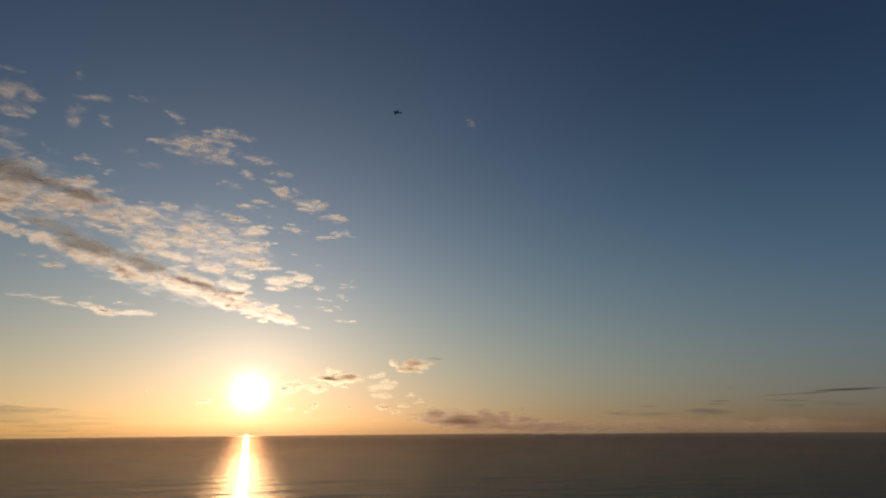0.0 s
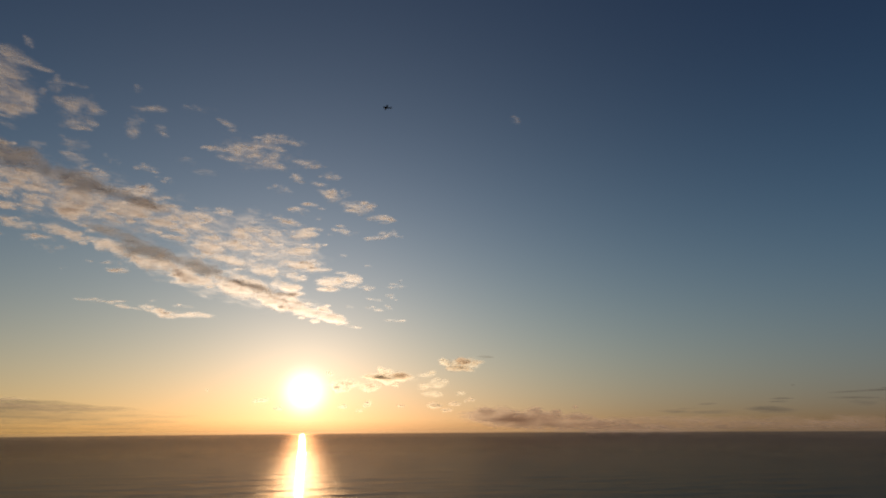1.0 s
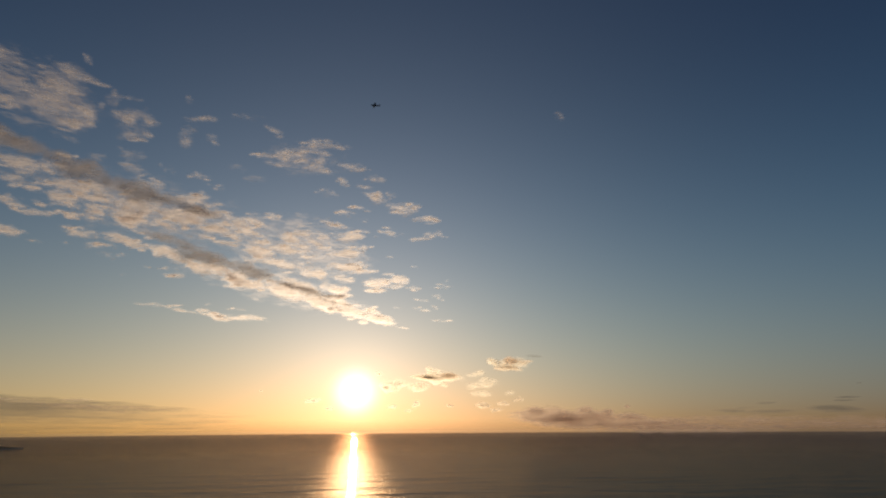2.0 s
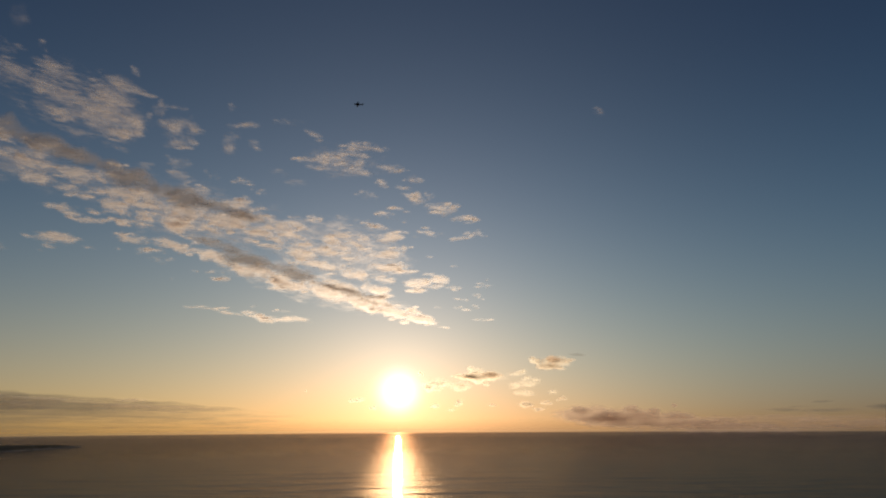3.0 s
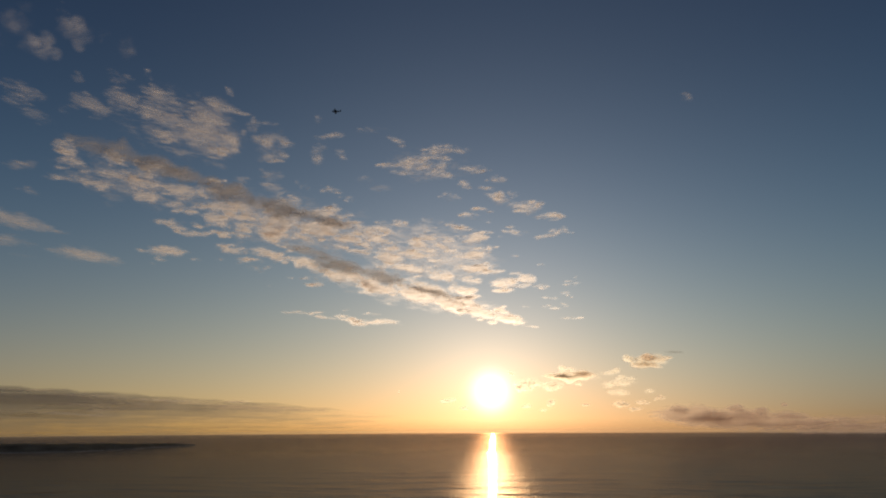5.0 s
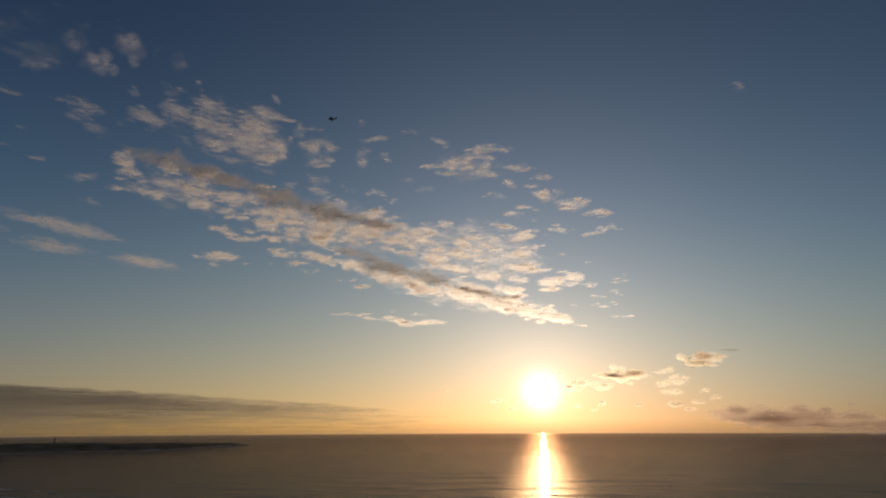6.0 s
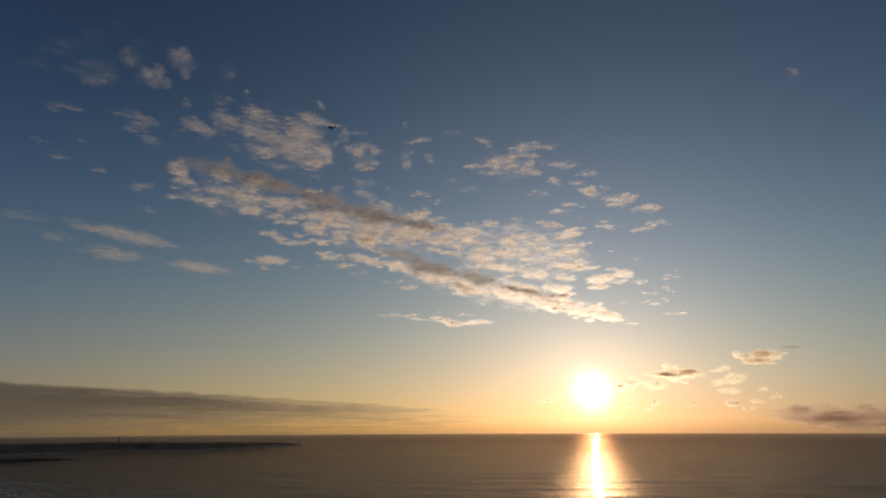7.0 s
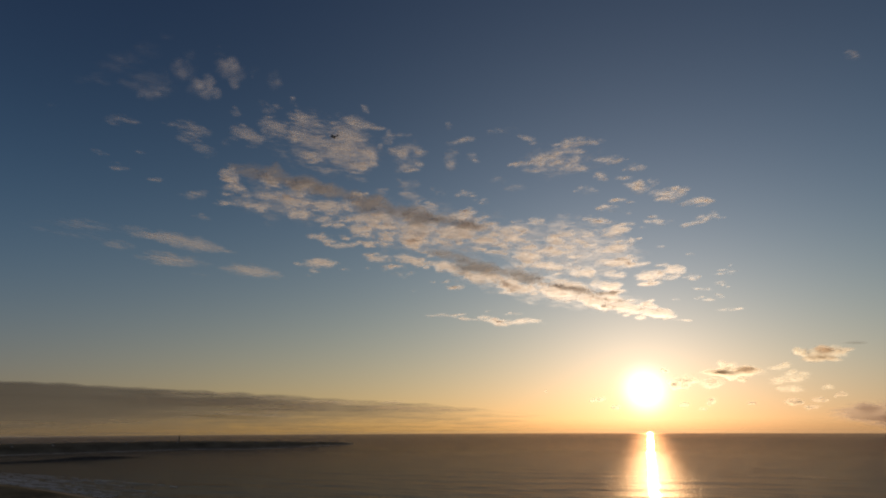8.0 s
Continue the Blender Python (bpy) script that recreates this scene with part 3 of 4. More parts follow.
UPPER = [
    (53.60, 26.99, 49.63, 26.35, 0.89, 0.62, 0.05),
    (50.91, 27.86, 47.02, 27.29, 0.64, 0.66, 0.05),
    (51.24, 26.58, 47.37, 25.80, 0.91, 0.57, 0.05),
    (56.10, 25.71, 52.27, 25.37, 0.70, 0.66, 0.05),
    (46.11, 27.37, 41.53, 27.64, 0.59, 0.70, 0.05),
    (45.85, 26.78, 41.95, 26.40, 0.92, 0.70, 0.05),
    (48.96, 25.51, 41.93, 25.53, 0.92, 0.66, 0.05),
    (50.48, 24.61, 46.17, 24.26, 0.53, 0.66, 0.05),
    (47.26, 24.85, 41.60, 24.36, 1.20, 0.66, 0.05),
    (44.57, 23.75, 41.41, 23.74, 0.47, 0.70, 0.05),
    (43.29, 25.36, 41.31, 24.16, 1.07, 0.70, 0.05),
    (48.20, 23.24, 45.00, 23.26, 0.27, 0.53, 0.05),
    (44.87, 22.96, 42.16, 22.42, 0.40, 0.48, 0.05),
]
UPPER_EAST = [
    (41.27, 26.48, 39.47, 26.18, 0.80, 0.70, 0.05),
    (40.42, 25.07, 36.85, 25.56, 0.80, 0.66, 0.05),
    (40.29, 24.40, 36.62, 24.78, 0.81, 0.62, 0.05),
    (40.05, 23.63, 36.85, 23.90, 0.41, 0.79, 0.05),
    (39.68, 22.24, 36.84, 22.12, 0.68, 0.53, 0.05),
    (39.43, 21.40, 36.83, 21.13, 0.34, 0.57, 0.05),
    (42.03, 21.80, 39.89, 21.45, 0.41, 0.44, 0.05),
    (37.72, 25.19, 36.04, 25.05, 0.40, 0.40, 0.05),
    (39.65, 26.79, 37.73, 26.83, 0.33, 0.35, 0.05),
    (34.65, 25.97, 31.03, 26.62, 0.40, 0.75, 0.05),
    (35.01, 24.53, 33.17, 24.25, 1.01, 0.57, 0.05),
    (34.31, 25.30, 32.80, 25.38, 0.47, 0.44, 0.05),
    (32.52, 24.91, 31.09, 24.41, 0.47, 0.66, 0.05),
]
UPPER_WISPS = [
    (34.64, 27.61, 33.58, 27.60, 0.40, 0.40, 0.05),
    (30.44, 26.96, 26.62, 27.13, 0.33, 0.48, 0.05),
    (27.33, 26.56, 24.99, 25.64, 0.40, 0.55, 0.05),
    (30.34, 22.62, 28.54, 22.55, 0.34, 0.35, 0.05),
    (29.00, 22.20, 26.33, 21.60, 0.47, 0.42, 0.05),
    (56.30, 27.53, 54.79, 27.22, 0.50, 0.42, 0.05),
    (53.85, 28.42, 51.41, 27.90, 0.50, 0.48, 0.05),
    (52.21, 28.34, 50.99, 28.20, 0.32, 0.40, 0.05),
    (50.40, 29.78, 49.96, 28.51, 0.38, 0.35, 0.05),
    (43.11, 29.42, 42.49, 28.40, 0.33, 0.42, 0.05),
    (42.08, 29.97, 41.77, 29.74, 0.26, 0.20, 0.05),
    (-1.98, 28.15, -3.53, 27.39, 0.63, 0.42, 0.05),
]
LEFT_PUFFS = [
    (66.76, 24.89, 63.60, 25.06, 0.47, 0.62, 0.05),
    (61.47, 25.77, 56.92, 25.19, 0.55, 0.62, 0.05),
    (60.91, 24.87, 56.47, 23.44, 0.74, 0.52, 0.05),
    (67.22, 22.07, 65.59, 21.99, 0.29, 0.50, 0.05),
    (65.80, 21.34, 63.68, 21.17, 0.36, 0.55, 0.05),
    (63.71, 22.64, 62.48, 22.77, 0.18, 0.50, 0.05),
    (62.59, 20.55, 60.85, 20.74, 0.21, 0.50, 0.05),
    (59.68, 19.69, 56.99, 19.90, 0.38, 0.68, 0.05),
    (58.24, 18.06, 56.63, 17.91, 0.25, 0.50, 0.05),
    (71.12, 24.83, 69.73, 25.11, 0.22, 0.25, 0.05),
    (56.84, 24.52, 55.46, 24.57, 0.50, 0.30, 0.05),
]
HIGH_WISPS = [
    (69.90, 27.25, 66.05, 27.98, 0.63, 0.31, 0.05),
    (68.91, 28.94, 61.79, 29.78, 1.11, 0.31, 0.05),
    (65.79, 27.77, 60.33, 28.21, 1.31, 0.43, 0.05),
    (64.37, 27.65, 61.96, 27.56, 0.66, 0.46, 0.05),
    (65.77, 31.03, 62.19, 30.80, 0.95, 0.29, 0.05),
    (62.17, 30.62, 59.05, 30.06, 1.31, 0.41, 0.05),
    (59.80, 29.91, 57.80, 27.91, 1.18, 0.54, 0.05),
    (57.28, 31.79, 55.17, 29.77, 1.52, 0.57, 0.05),
    (57.93, 32.32, 56.81, 31.87, 0.50, 0.31, 0.05),
    (53.11, 30.27, 50.88, 30.84, 0.87, 0.43, 0.05),
    (63.45, 32.51, 60.93, 32.49, 0.40, 0.26, 0.05),
    (54.82, 31.45, 53.77, 30.84, 0.60, 0.31, 0.05),
]
STREAKS = [
    (64.70, 16.18, 59.96, 15.80, 0.55, 0.62, 0.05),
    (62.27, 16.09, 54.88, 15.22, 0.69, 0.85, 0.05),
    (55.85, 15.14, 53.89, 15.16, 0.19, 0.45, 0.05),
    (62.66, 13.98, 55.74, 13.95, 0.56, 0.62, 0.05),
    (62.06, 14.48, 58.37, 14.11, 0.44, 0.55, 0.05),
    (55.72, 13.75, 49.71, 13.35, 0.65, 0.88, 0.05),
    (71.23, 15.47, 64.34, 15.19, 0.70, 0.28, 0.05),
    (69.44, 16.28, 63.14, 15.97, 0.53, 0.35, 0.05),
    (65.35, 14.82, 62.32, 14.74, 0.48, 0.35, 0.05),
    (58.01, 13.01, 55.88, 12.94, 0.25, 0.35, 0.05),
]
CUMULUS = [
    (5.00, 5.52, 1.45, 5.42, 0.60, 1.45, 0.60),
    (5.48, 5.82, 4.09, 5.54, 0.32, 1.26, 0.00),
    (12.11, 4.33, 7.36, 4.26, 0.51, 1.49, 0.60),
    (11.05, 4.72, 9.38, 4.85, 0.32, 1.26, 0.00),
    (14.40, 3.50, 12.27, 3.83, 0.51, 1.07, 0.07),
    (12.87, 3.33, 10.42, 3.61, 0.51, 1.07, 0.05),
    (15.41, 3.66, 13.75, 3.24, 0.51, 1.07, 0.00),
    (7.19, 4.46, 5.33, 4.62, 0.29, 0.88, 0.00),
    (7.03, 3.55, 4.06, 3.80, 0.40, 0.88, 0.04),
    (6.18, 4.04, 5.10, 4.12, 0.18, 1.15, 0.00),
    (7.04, 2.76, 4.84, 2.93, 0.29, 0.80, 0.00),
    (9.73, 3.65, 8.85, 3.74, 0.20, 1.15, 0.00),
    (3.78, 2.91, 2.64, 2.79, 0.18, 0.92, 0.00),
]
SCRAPS = [
    (6.52, 1.87, 5.04, 1.81, 0.29, 1.38, 0.50),
    (4.59, 1.90, 3.37, 1.98, 0.17, 1.38, 0.50),
    (3.01, 2.22, 2.13, 2.39, 0.17, 1.38, 0.50),
    (9.17, 1.76, 8.32, 1.75, 0.13, 1.25, 0.50),
    (5.12, 1.37, 3.84, 1.45, 0.17, 1.12, 0.50),
    (21.68, 2.23, 20.25, 2.33, 0.24, 1.38, 0.00),
    (20.04, 1.58, 19.12, 1.63, 0.17, 1.25, 0.00),
    (14.36, 1.70, 13.49, 1.69, 0.17, 1.38, 0.00),
    (12.21, 1.78, 11.33, 2.12, 0.30, 1.38, 0.10),
    (12.83, 1.34, 12.02, 1.39, 0.17, 1.00, 0.00),
    (15.60, 4.72, 14.92, 4.51, 0.18, 1.38, 0.00),
    (25.62, 3.18, 25.47, 2.98, 0.11, 1.00, 0.00),
]
EAST_BANK = [
    (3.75, 0.84, -3.54, 0.74, 0.75, 1.20, 0.07),
    (0.53, 0.72, -6.55, 0.72, 0.66, 1.20, 0.07),
    (-2.54, 1.24, -4.06, 1.28, 0.41, 1.04, 0.04),
    (1.95, 1.28, 0.11, 1.26, 0.42, 1.04, 0.04),
    (-4.61, 1.08, -5.82, 1.07, 0.33, 0.88, 0.04),
    (-5.55, 0.68, -8.53, 0.70, 0.41, 0.88, 0.04),
    (-6.59, 1.55, -7.19, 1.54, 0.18, 1.28, 0.09),
    (3.34, 0.50, -13.08, 0.13, 0.73, 1.08, 0.06),
    (-0.22, -0.11, -20.28, -0.37, 0.64, 0.90, 0.07),
    (-7.27, 0.23, -22.90, 0.24, 0.55, 0.57, 0.06),
    (-16.77, -0.03, -34.05, 0.01, 0.65, 0.65, 0.06),
]
EAST_STREAKS = [
    (-13.54, 1.13, -16.42, 1.04, 0.15, 0.51, 0.60),
    (-16.76, 1.60, -18.75, 1.66, 0.11, 0.51, 0.60),
    (-15.06, 1.25, -17.83, 1.39, 0.12, 0.34, 0.40),
    (-15.49, 0.96, -20.66, 1.03, 0.18, 0.34, 0.40),
    (-20.38, 1.21, -24.65, 1.01, 0.29, 0.51, 0.70),
    (-22.28, 1.95, -24.37, 1.95, 0.09, 0.51, 0.80),
    (-22.25, 1.73, -24.14, 1.73, 0.09, 0.42, 0.60),
    (-24.02, 2.99, -24.59, 2.97, 0.11, 0.42, 0.50),
    (-26.24, 2.30, -31.91, 2.45, 0.08, 0.68, 1.00),
    (-29.94, 2.56, -35.18, 2.64, 0.11, 0.77, 1.00),
    (-26.39, 1.94, -30.73, 1.82, 0.09, 0.42, 0.70),
    (-27.51, 1.56, -29.95, 1.46, 0.22, 0.42, 0.60),
    (-29.43, 1.69, -33.65, 1.49, 0.21, 0.42, 0.60),
    (2.02, 6.22, -0.01, 6.04, 0.13, 0.45, 0.60),
]
WEST_LAYERS = [
    (57.82, 2.86, 51.40, 2.75, 0.10, 0.58, 0.24),
    (63.82, 2.35, 49.67, 2.04, 0.54, 0.50, 0.15),
    (54.83, 2.10, 42.75, 1.77, 0.50, 0.54, 0.15),
    (44.76, 1.91, 35.61, 1.55, 0.22, 0.50, 0.15),
    (39.71, 1.76, 31.01, 1.38, 0.14, 0.43, 0.12),
    (52.01, 1.55, 43.74, 1.47, 0.25, 0.40, 0.12),
    (44.74, 1.47, 39.70, 1.32, 0.16, 0.36, 0.12),
    (39.70, 1.37, 34.59, 1.20, 0.10, 0.36, 0.09),
]
WEST_RIMS = [
    (59.98, 2.86, 56.92, 2.73, 0.12, 0.72, 0.00),
    (54.65, 2.57, 48.00, 2.44, 0.12, 0.72, 0.00),
    (49.45, 2.28, 42.00, 2.11, 0.12, 0.68, 0.00),
    (48.45, 1.90, 45.50, 1.81, 0.15, 0.81, 0.00),
    (54.52, 1.17, 50.79, 1.08, 0.13, 0.81, 0.00),
    (51.29, 1.32, 48.90, 1.37, 0.15, 0.72, 0.00),
    (52.67, 1.03, 47.91, 0.94, 0.11, 0.68, 0.00),
    (40.99, 2.11, 37.92, 2.21, 0.15, 0.54, 0.00),
    (42.24, 1.57, 40.97, 1.52, 0.12, 0.54, 0.00),
]
WEST_WEDGE = [
    (80.00, -0.05, 22.00, -0.40, 3.98, 2.20, 1.05),
]
VEIL = [
    (56.69, 20.84, 42.83, 19.15, 2.25, 0.43, 0.00),
    (47.22, 19.71, 25.20, 16.10, 3.03, 0.55, 0.00),
    (30.62, 16.84, 15.49, 14.64, 3.23, 0.58, 0.00),
    (35.05, 14.52, 14.53, 9.83, 1.62, 0.55, 0.00),
    (53.61, 25.95, 40.19, 24.98, 3.28, 0.41, 0.00),
    (28.12, 24.34, 17.68, 23.47, 1.85, 0.36, 0.00),
]

SKY_PLAN = [
    (BANK_EDGE, ALTO, "altocumulus_cloud", "bright cream streak of broken altocumulus above the sun", "altocumulus bank", 22, 0.35, "bank"),
    (EDGE_SCRAPS, ALTO, "cloud_wisp", "tiny cream cloud scrap under the altocumulus streak", "altocumulus scraps", 22, 0.30, "puff"),
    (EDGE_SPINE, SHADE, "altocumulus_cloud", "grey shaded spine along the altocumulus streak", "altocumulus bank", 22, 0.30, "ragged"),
    (BANK_LEFT, ALTO, "altocumulus_cloud", "dim beige altocumulus patch at the bank's thin end", "altocumulus bank", 22, 0.35, "bank"),
    (BANK_MIDDLE, ALTO, "altocumulus_cloud", "cream altocumulus cloudlets with ragged lower rim", "altocumulus bank", 22, 0.35, "bank"),
    (BANK_CREST, ALTO, "altocumulus_cloud", "rippled cream altocumulus below a grey crest", "altocumulus bank", 22, 0.35, "bank"),
    (BANK_FOLDS, ALTO, "altocumulus_cloud", "cream altocumulus fold between blue gaps", "altocumulus bank", 22, 0.35, "bank"),
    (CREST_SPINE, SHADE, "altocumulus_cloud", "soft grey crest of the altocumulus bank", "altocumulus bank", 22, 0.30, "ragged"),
    (BANK_FAN, ALTO, "altocumulus_cloud", "cream altocumulus cloudlets in thin ripples", "altocumulus bank", 22, 0.30, "bank"),
    (FAN_SCRAPS, ALTO, "cloud_wisp", "small thin cream wisp beside the rippled cloud", "altocumulus scraps", 22, 0.30, "puff"),
    (LOW_WISPS, ALTO, "cloud_wisp", "thin bright cloud wisp above the sun", "low wisps", 22, 0.25, "puff"),
    (ARC, ALTO, "cloud_puff", "flat cream-pink cloud puff in blue sky", "arc of cloud puffs", 22, 0.35, "puff"),
    (ARC_END, ALTO, "cloud_puff", "small flat cream-pink cloud puff in blue sky", "arc of cloud puffs", 22, 0.35, "puff"),
    (MID_WISPS, ALTO, "cloud_wisp", "faint torn cloud wisp in blue sky", "stray wisps", 22, 0.30, "puff"),
    (UPPER, WISP, "cloud_puff", "soft beige cloud patch high in blue sky", "upper cloud patches", 22, 0.35, "bank"),
    (UPPER_EAST, WISP, "cloud_puff", "small soft beige cloud patch in blue sky", "upper cloud patches", 22, 0.35, "puff"),
    (UPPER_WISPS, WISP, "cloud_wisp", "faint grey cloud wisp in blue sky", "high wisps", 22, 0.30, "puff"),
    (LEFT_PUFFS, WISP, "cloud_puff", "dim beige cloud scrap in dark blue sky", "upper cloud patches", 22, 0.30, "puff"),
    (HIGH_WISPS, CIRRUS, "cloud_wisp", "very faint grey cloud wisp in dark blue sky", "high wisps", 22, 0.25, "puff"),
    (STREAKS, WISP, "cloud_streak", "long soft beige cloud streak in blue sky", "cloud streaks", 22, 0.30, "sheet"),
    (VEIL, WISP, "cloud_veil", "thin milky veil round the altocumulus bank", "cloud veils", 22, 0.12, "sheet"),
    (CUMULUS, PUFF, "cumulus_cloud", "small cumulus with brown core and bright gold rim", "cumulus beside the sun", 15, 0.7, "puff"),
    (SCRAPS, PUFF, "cumulus_scrap", "tiny gold-lit cumulus scrap near the sun", "cumulus beside the sun", 15, 0.6, "puff"),
    (EAST_BANK, MAUVE, "stratus_bank", "dull mauve stratus bank with a lumpy top above the horizon", "low stratus", 15, 0.4, "ragged"),
    (EAST_STREAKS, STRATUS, "stratus_streak", "thin dark stratus streak above the horizon", "low stratus", 15, 0.4, "sheet"),
    (WEST_WEDGE, STRATUS, "stratus_bank", "long grey-brown stratus bank tapering over the headland", "low stratus", 10, 0.3, "wedge"),
    (WEST_LAYERS, MAUVE, "stratus_streak", "long grey layer of the stratus bank", "low stratus", 15, 0.4, "sheet"),
    (WEST_RIMS, RIM, "stratus_streak", "thin orange-lit rim along a stratus layer", "low stratus", 15, 0.4, "sheet"),
]
seed = 0
for rows, mat, name, label, group, lean, flat, style in SKY_PLAN:
    for row in rows:
        seed += 1
        cloud(name, *row, mat, label, group, lean, flat, style, seed)


# ---------------- land
SHORE = Vector((11.5, 3.6, 0))


def coast(az, r):
    d = bearing(az) * r
    return SHORE + Vector((d.x, d.y, 0))


def strip_land(name, line, depth, high, mat, label, steps=120, cols=22, rough=0.25, seed=3):
    """Low land behind a shoreline, given as (bearing, range, inland width, height); it falls back to the sea behind."""
    az, r, wd, hg = [np.array([q[i] for q in line], float) for i in range(4)]
    s = np.linspace(0, len(line) - 1, steps)
    k = np.arange(len(line))
    pts = np.zeros((steps, cols, 3))
    for i, q in enumerate(s):
        a, rr, w, h = (np.interp(q, k, v) for v in (az, r, wd, hg))
        for j in range(cols):
            v = j / (cols - 1)
            p = coast(a, rr + w * depth * v + 6 * noise.noise(Vector((q * 9, v * 2, seed))) * (1 if j in (0, 1) else 0))
            prof = min(1, v * 6) ** 0.7 * min(1, (1 - v) * 4) ** 0.7
            bumps = 1 + rough * noise.fractal(Vector((p.x / 70, p.y / 70, seed)), 1.0, 2.0, 5)
            pts[i, j] = (p.x, p.y, -0.6 + (h * high + 0.6) * prof * bumps)
    me = grid_mesh(name, pts, steps, cols, mat)
    return tagged(new(name, me), label, "land", kind="structure")


HEADLAND = [(42.9, 2030, 27, 1.2), (44.5, 1975, 108, 5.5), (47.5, 1778, 297, 9.0), (51.7, 1640, 432, 11.0), (57, 1690, 420, 13.5), (62, 1610, 440, 14.0), (69.4, 1525, 480, 14.0), (78, 1430, 520, 14.0), (95, 1350, 560, 14.0)]
strip_land("headland", HEADLAND, 1.0, 1.0, SCRUB, "low dark scrub-covered headland reaching into the sea", steps=260, cols=30, rough=0.13)
strip_land("spit", [(60.1, 1276, 10, 0.8), (61.2, 1234, 34, 3.1), (63.4, 1204, 52, 5.7), (65.4, 1186, 39, 3.8), (67, 1175, 21, 2.0), (69.3, 1166, 18, 2.0), (75, 1152, 23, 2.5), (84, 1141, 34, 3.2)], 1.0, 1.0, ROCK, "dark rocky spit with a rounded end mound", steps=140, cols=16, rough=0.3, seed=7)


SHORELINE = [(-180, 900), (-120, 600), (-80, 330), (-30, 270), (20, 290), (45, 335), (56, 410), (61, 500), (64.4, 585), (66.9, 655), (69, 718), (75, 790), (84, 800), (95, 930), (110, 1150), (150, 1000), (180, 900)]


def shore(az):
    return 22.0 + float(np.interp(az, [q[0] for q in SHORELINE], [q[1] for q in SHORELINE])) + 5 * noise.noise(Vector((az / 3, 0, 2))) + 2 * noise.noise(Vector((az * 1.5, 0, 4)))


def build_ground(name, inner, outer, rise, mat, label, rows):
    """The near shore, between two distances inland from the waterline."""
    az = np.concatenate([np.arange(-180, 40, 4.0), np.arange(40, 100, 0.5), np.arange(100, 181, 4.0)])
    pts = np.zeros((rows, len(az), 3))
    for i, a in enumerate(az):
        edge = shore(a if abs(a) < 179.9 else 180)
        for j in range(rows):
            v = j / (rows - 1)
            r = max(0.02, edge - inner - (outer - inner) * v) if outer < 9000 else (edge - inner) * (1 - v) + 0.05
            p = coast(a, r)
            pts[j, i] = (p.x, p.y, rise(edge - r) + 0.25 * min(1, (edge - r) / 20) * noise.noise(p / 25))
    tagged(new(name, grid_mesh(name, pts, rows, len(az), mat)), label, "land", kind="structure")


build_ground("beach", -6, 60, lambda d: -0.6 + 0.055 * max(d, 0) + 0.01 * d, SAND, "dark wet sand beach along the bay", 14)
build_ground("dunes", 42, 9999, lambda d: 1.9 + 4.0 * min(1, max(0, d - 42) / 50), SCRUB, "low grassy dunes behind the beach", 24)


# surf: broken crests running in along the beach, and a pale edge under the headland
def surf_line(offset, az0, az1, wide, seed):
    az = np.arange(az0, az1, 0.08)
    pts = np.zeros((len(az), 5, 3))
    for i, a in enumerate(az):
        fade = max(0.0, math.sin(math.pi * i / (len(az) - 1))) ** 0.5 * max(0.0, 0.34 + 0.9 * noise.noise(Vector((a * 0.7, seed, 0))) + 0.6 * noise.noise(Vector((a * 2.4, seed, 6))))
        mid = shore(a) + offset + 7 * noise.noise(Vector((a / 2, seed, 3)))
        for j, (v, h) in enumerate(((-1, -0.5), (-0.5, 0.14), (0, 0.28), (0.5, 0.12), (1, -0.5))):
            p = coast(a, mid + v * max(0.05, 3.6 * wide * fade))
            pts[i, j] = (p.x, p.y, h + 0.15 if fade > 0.12 else -0.9)
    tagged(new("surf_crest", grid_mesh("surf_crest", pts, len(az), 5, FOAM)), "pale grey line of breaking surf off the beach", "wave", "surf along the beach")


def headland_surf(line, seed=71):
    """A thin pale edge of foam where the swell meets the headland."""
    az = np.arange(line[0][0], line[-1][0], 0.06)
    pts = np.zeros((len(az), 4, 3))
    for i, a in enumerate(az):
        r = float(np.interp(a, [q[0] for q in line], [q[1] for q in line])) - 7
        wide = 7 * max(0.0, 0.55 + 1.1 * noise.noise(Vector((a * 0.8, seed, 0))) + 0.5 * noise.noise(Vector((a * 5, seed, 1))))
        for j, (v, h) in enumerate(((-1, -0.4), (-0.4, 0.3), (0.4, 0.35), (1, -0.4))):
            p = coast(a, r + v * wide)
            pts[i, j] = (p.x, p.y, h if wide > 0.6 else -0.9)
    tagged(new("surf_crest", grid_mesh("surf_crest", pts, len(az), 4, FOAM)), "thin pale line of foam under the headland", "wave", "surf along the headland")


for k, (offset, az0, az1, wide) in enumerate(((4, 60, 92, 2.0), (14, 61, 84, 1.2), (23, 61, 80, 1.5), (34, 60, 74, 1.0), (42, 62, 78, 1.4), (52, 68, 88, 1.3), (60, 59, 72, 0.9), (70, 63, 80, 1.2), (82, 66, 82, 1.2), (95, 58, 72, 0.8), (110, 64, 78, 1.0), (128, 60, 72, 0.8), (150, 62, 74, 0.8), (172, 56, 70, 0.7))):
    surf_line(offset, az0, az1, wide, 11 + k)
headland_surf(HEADLAND)


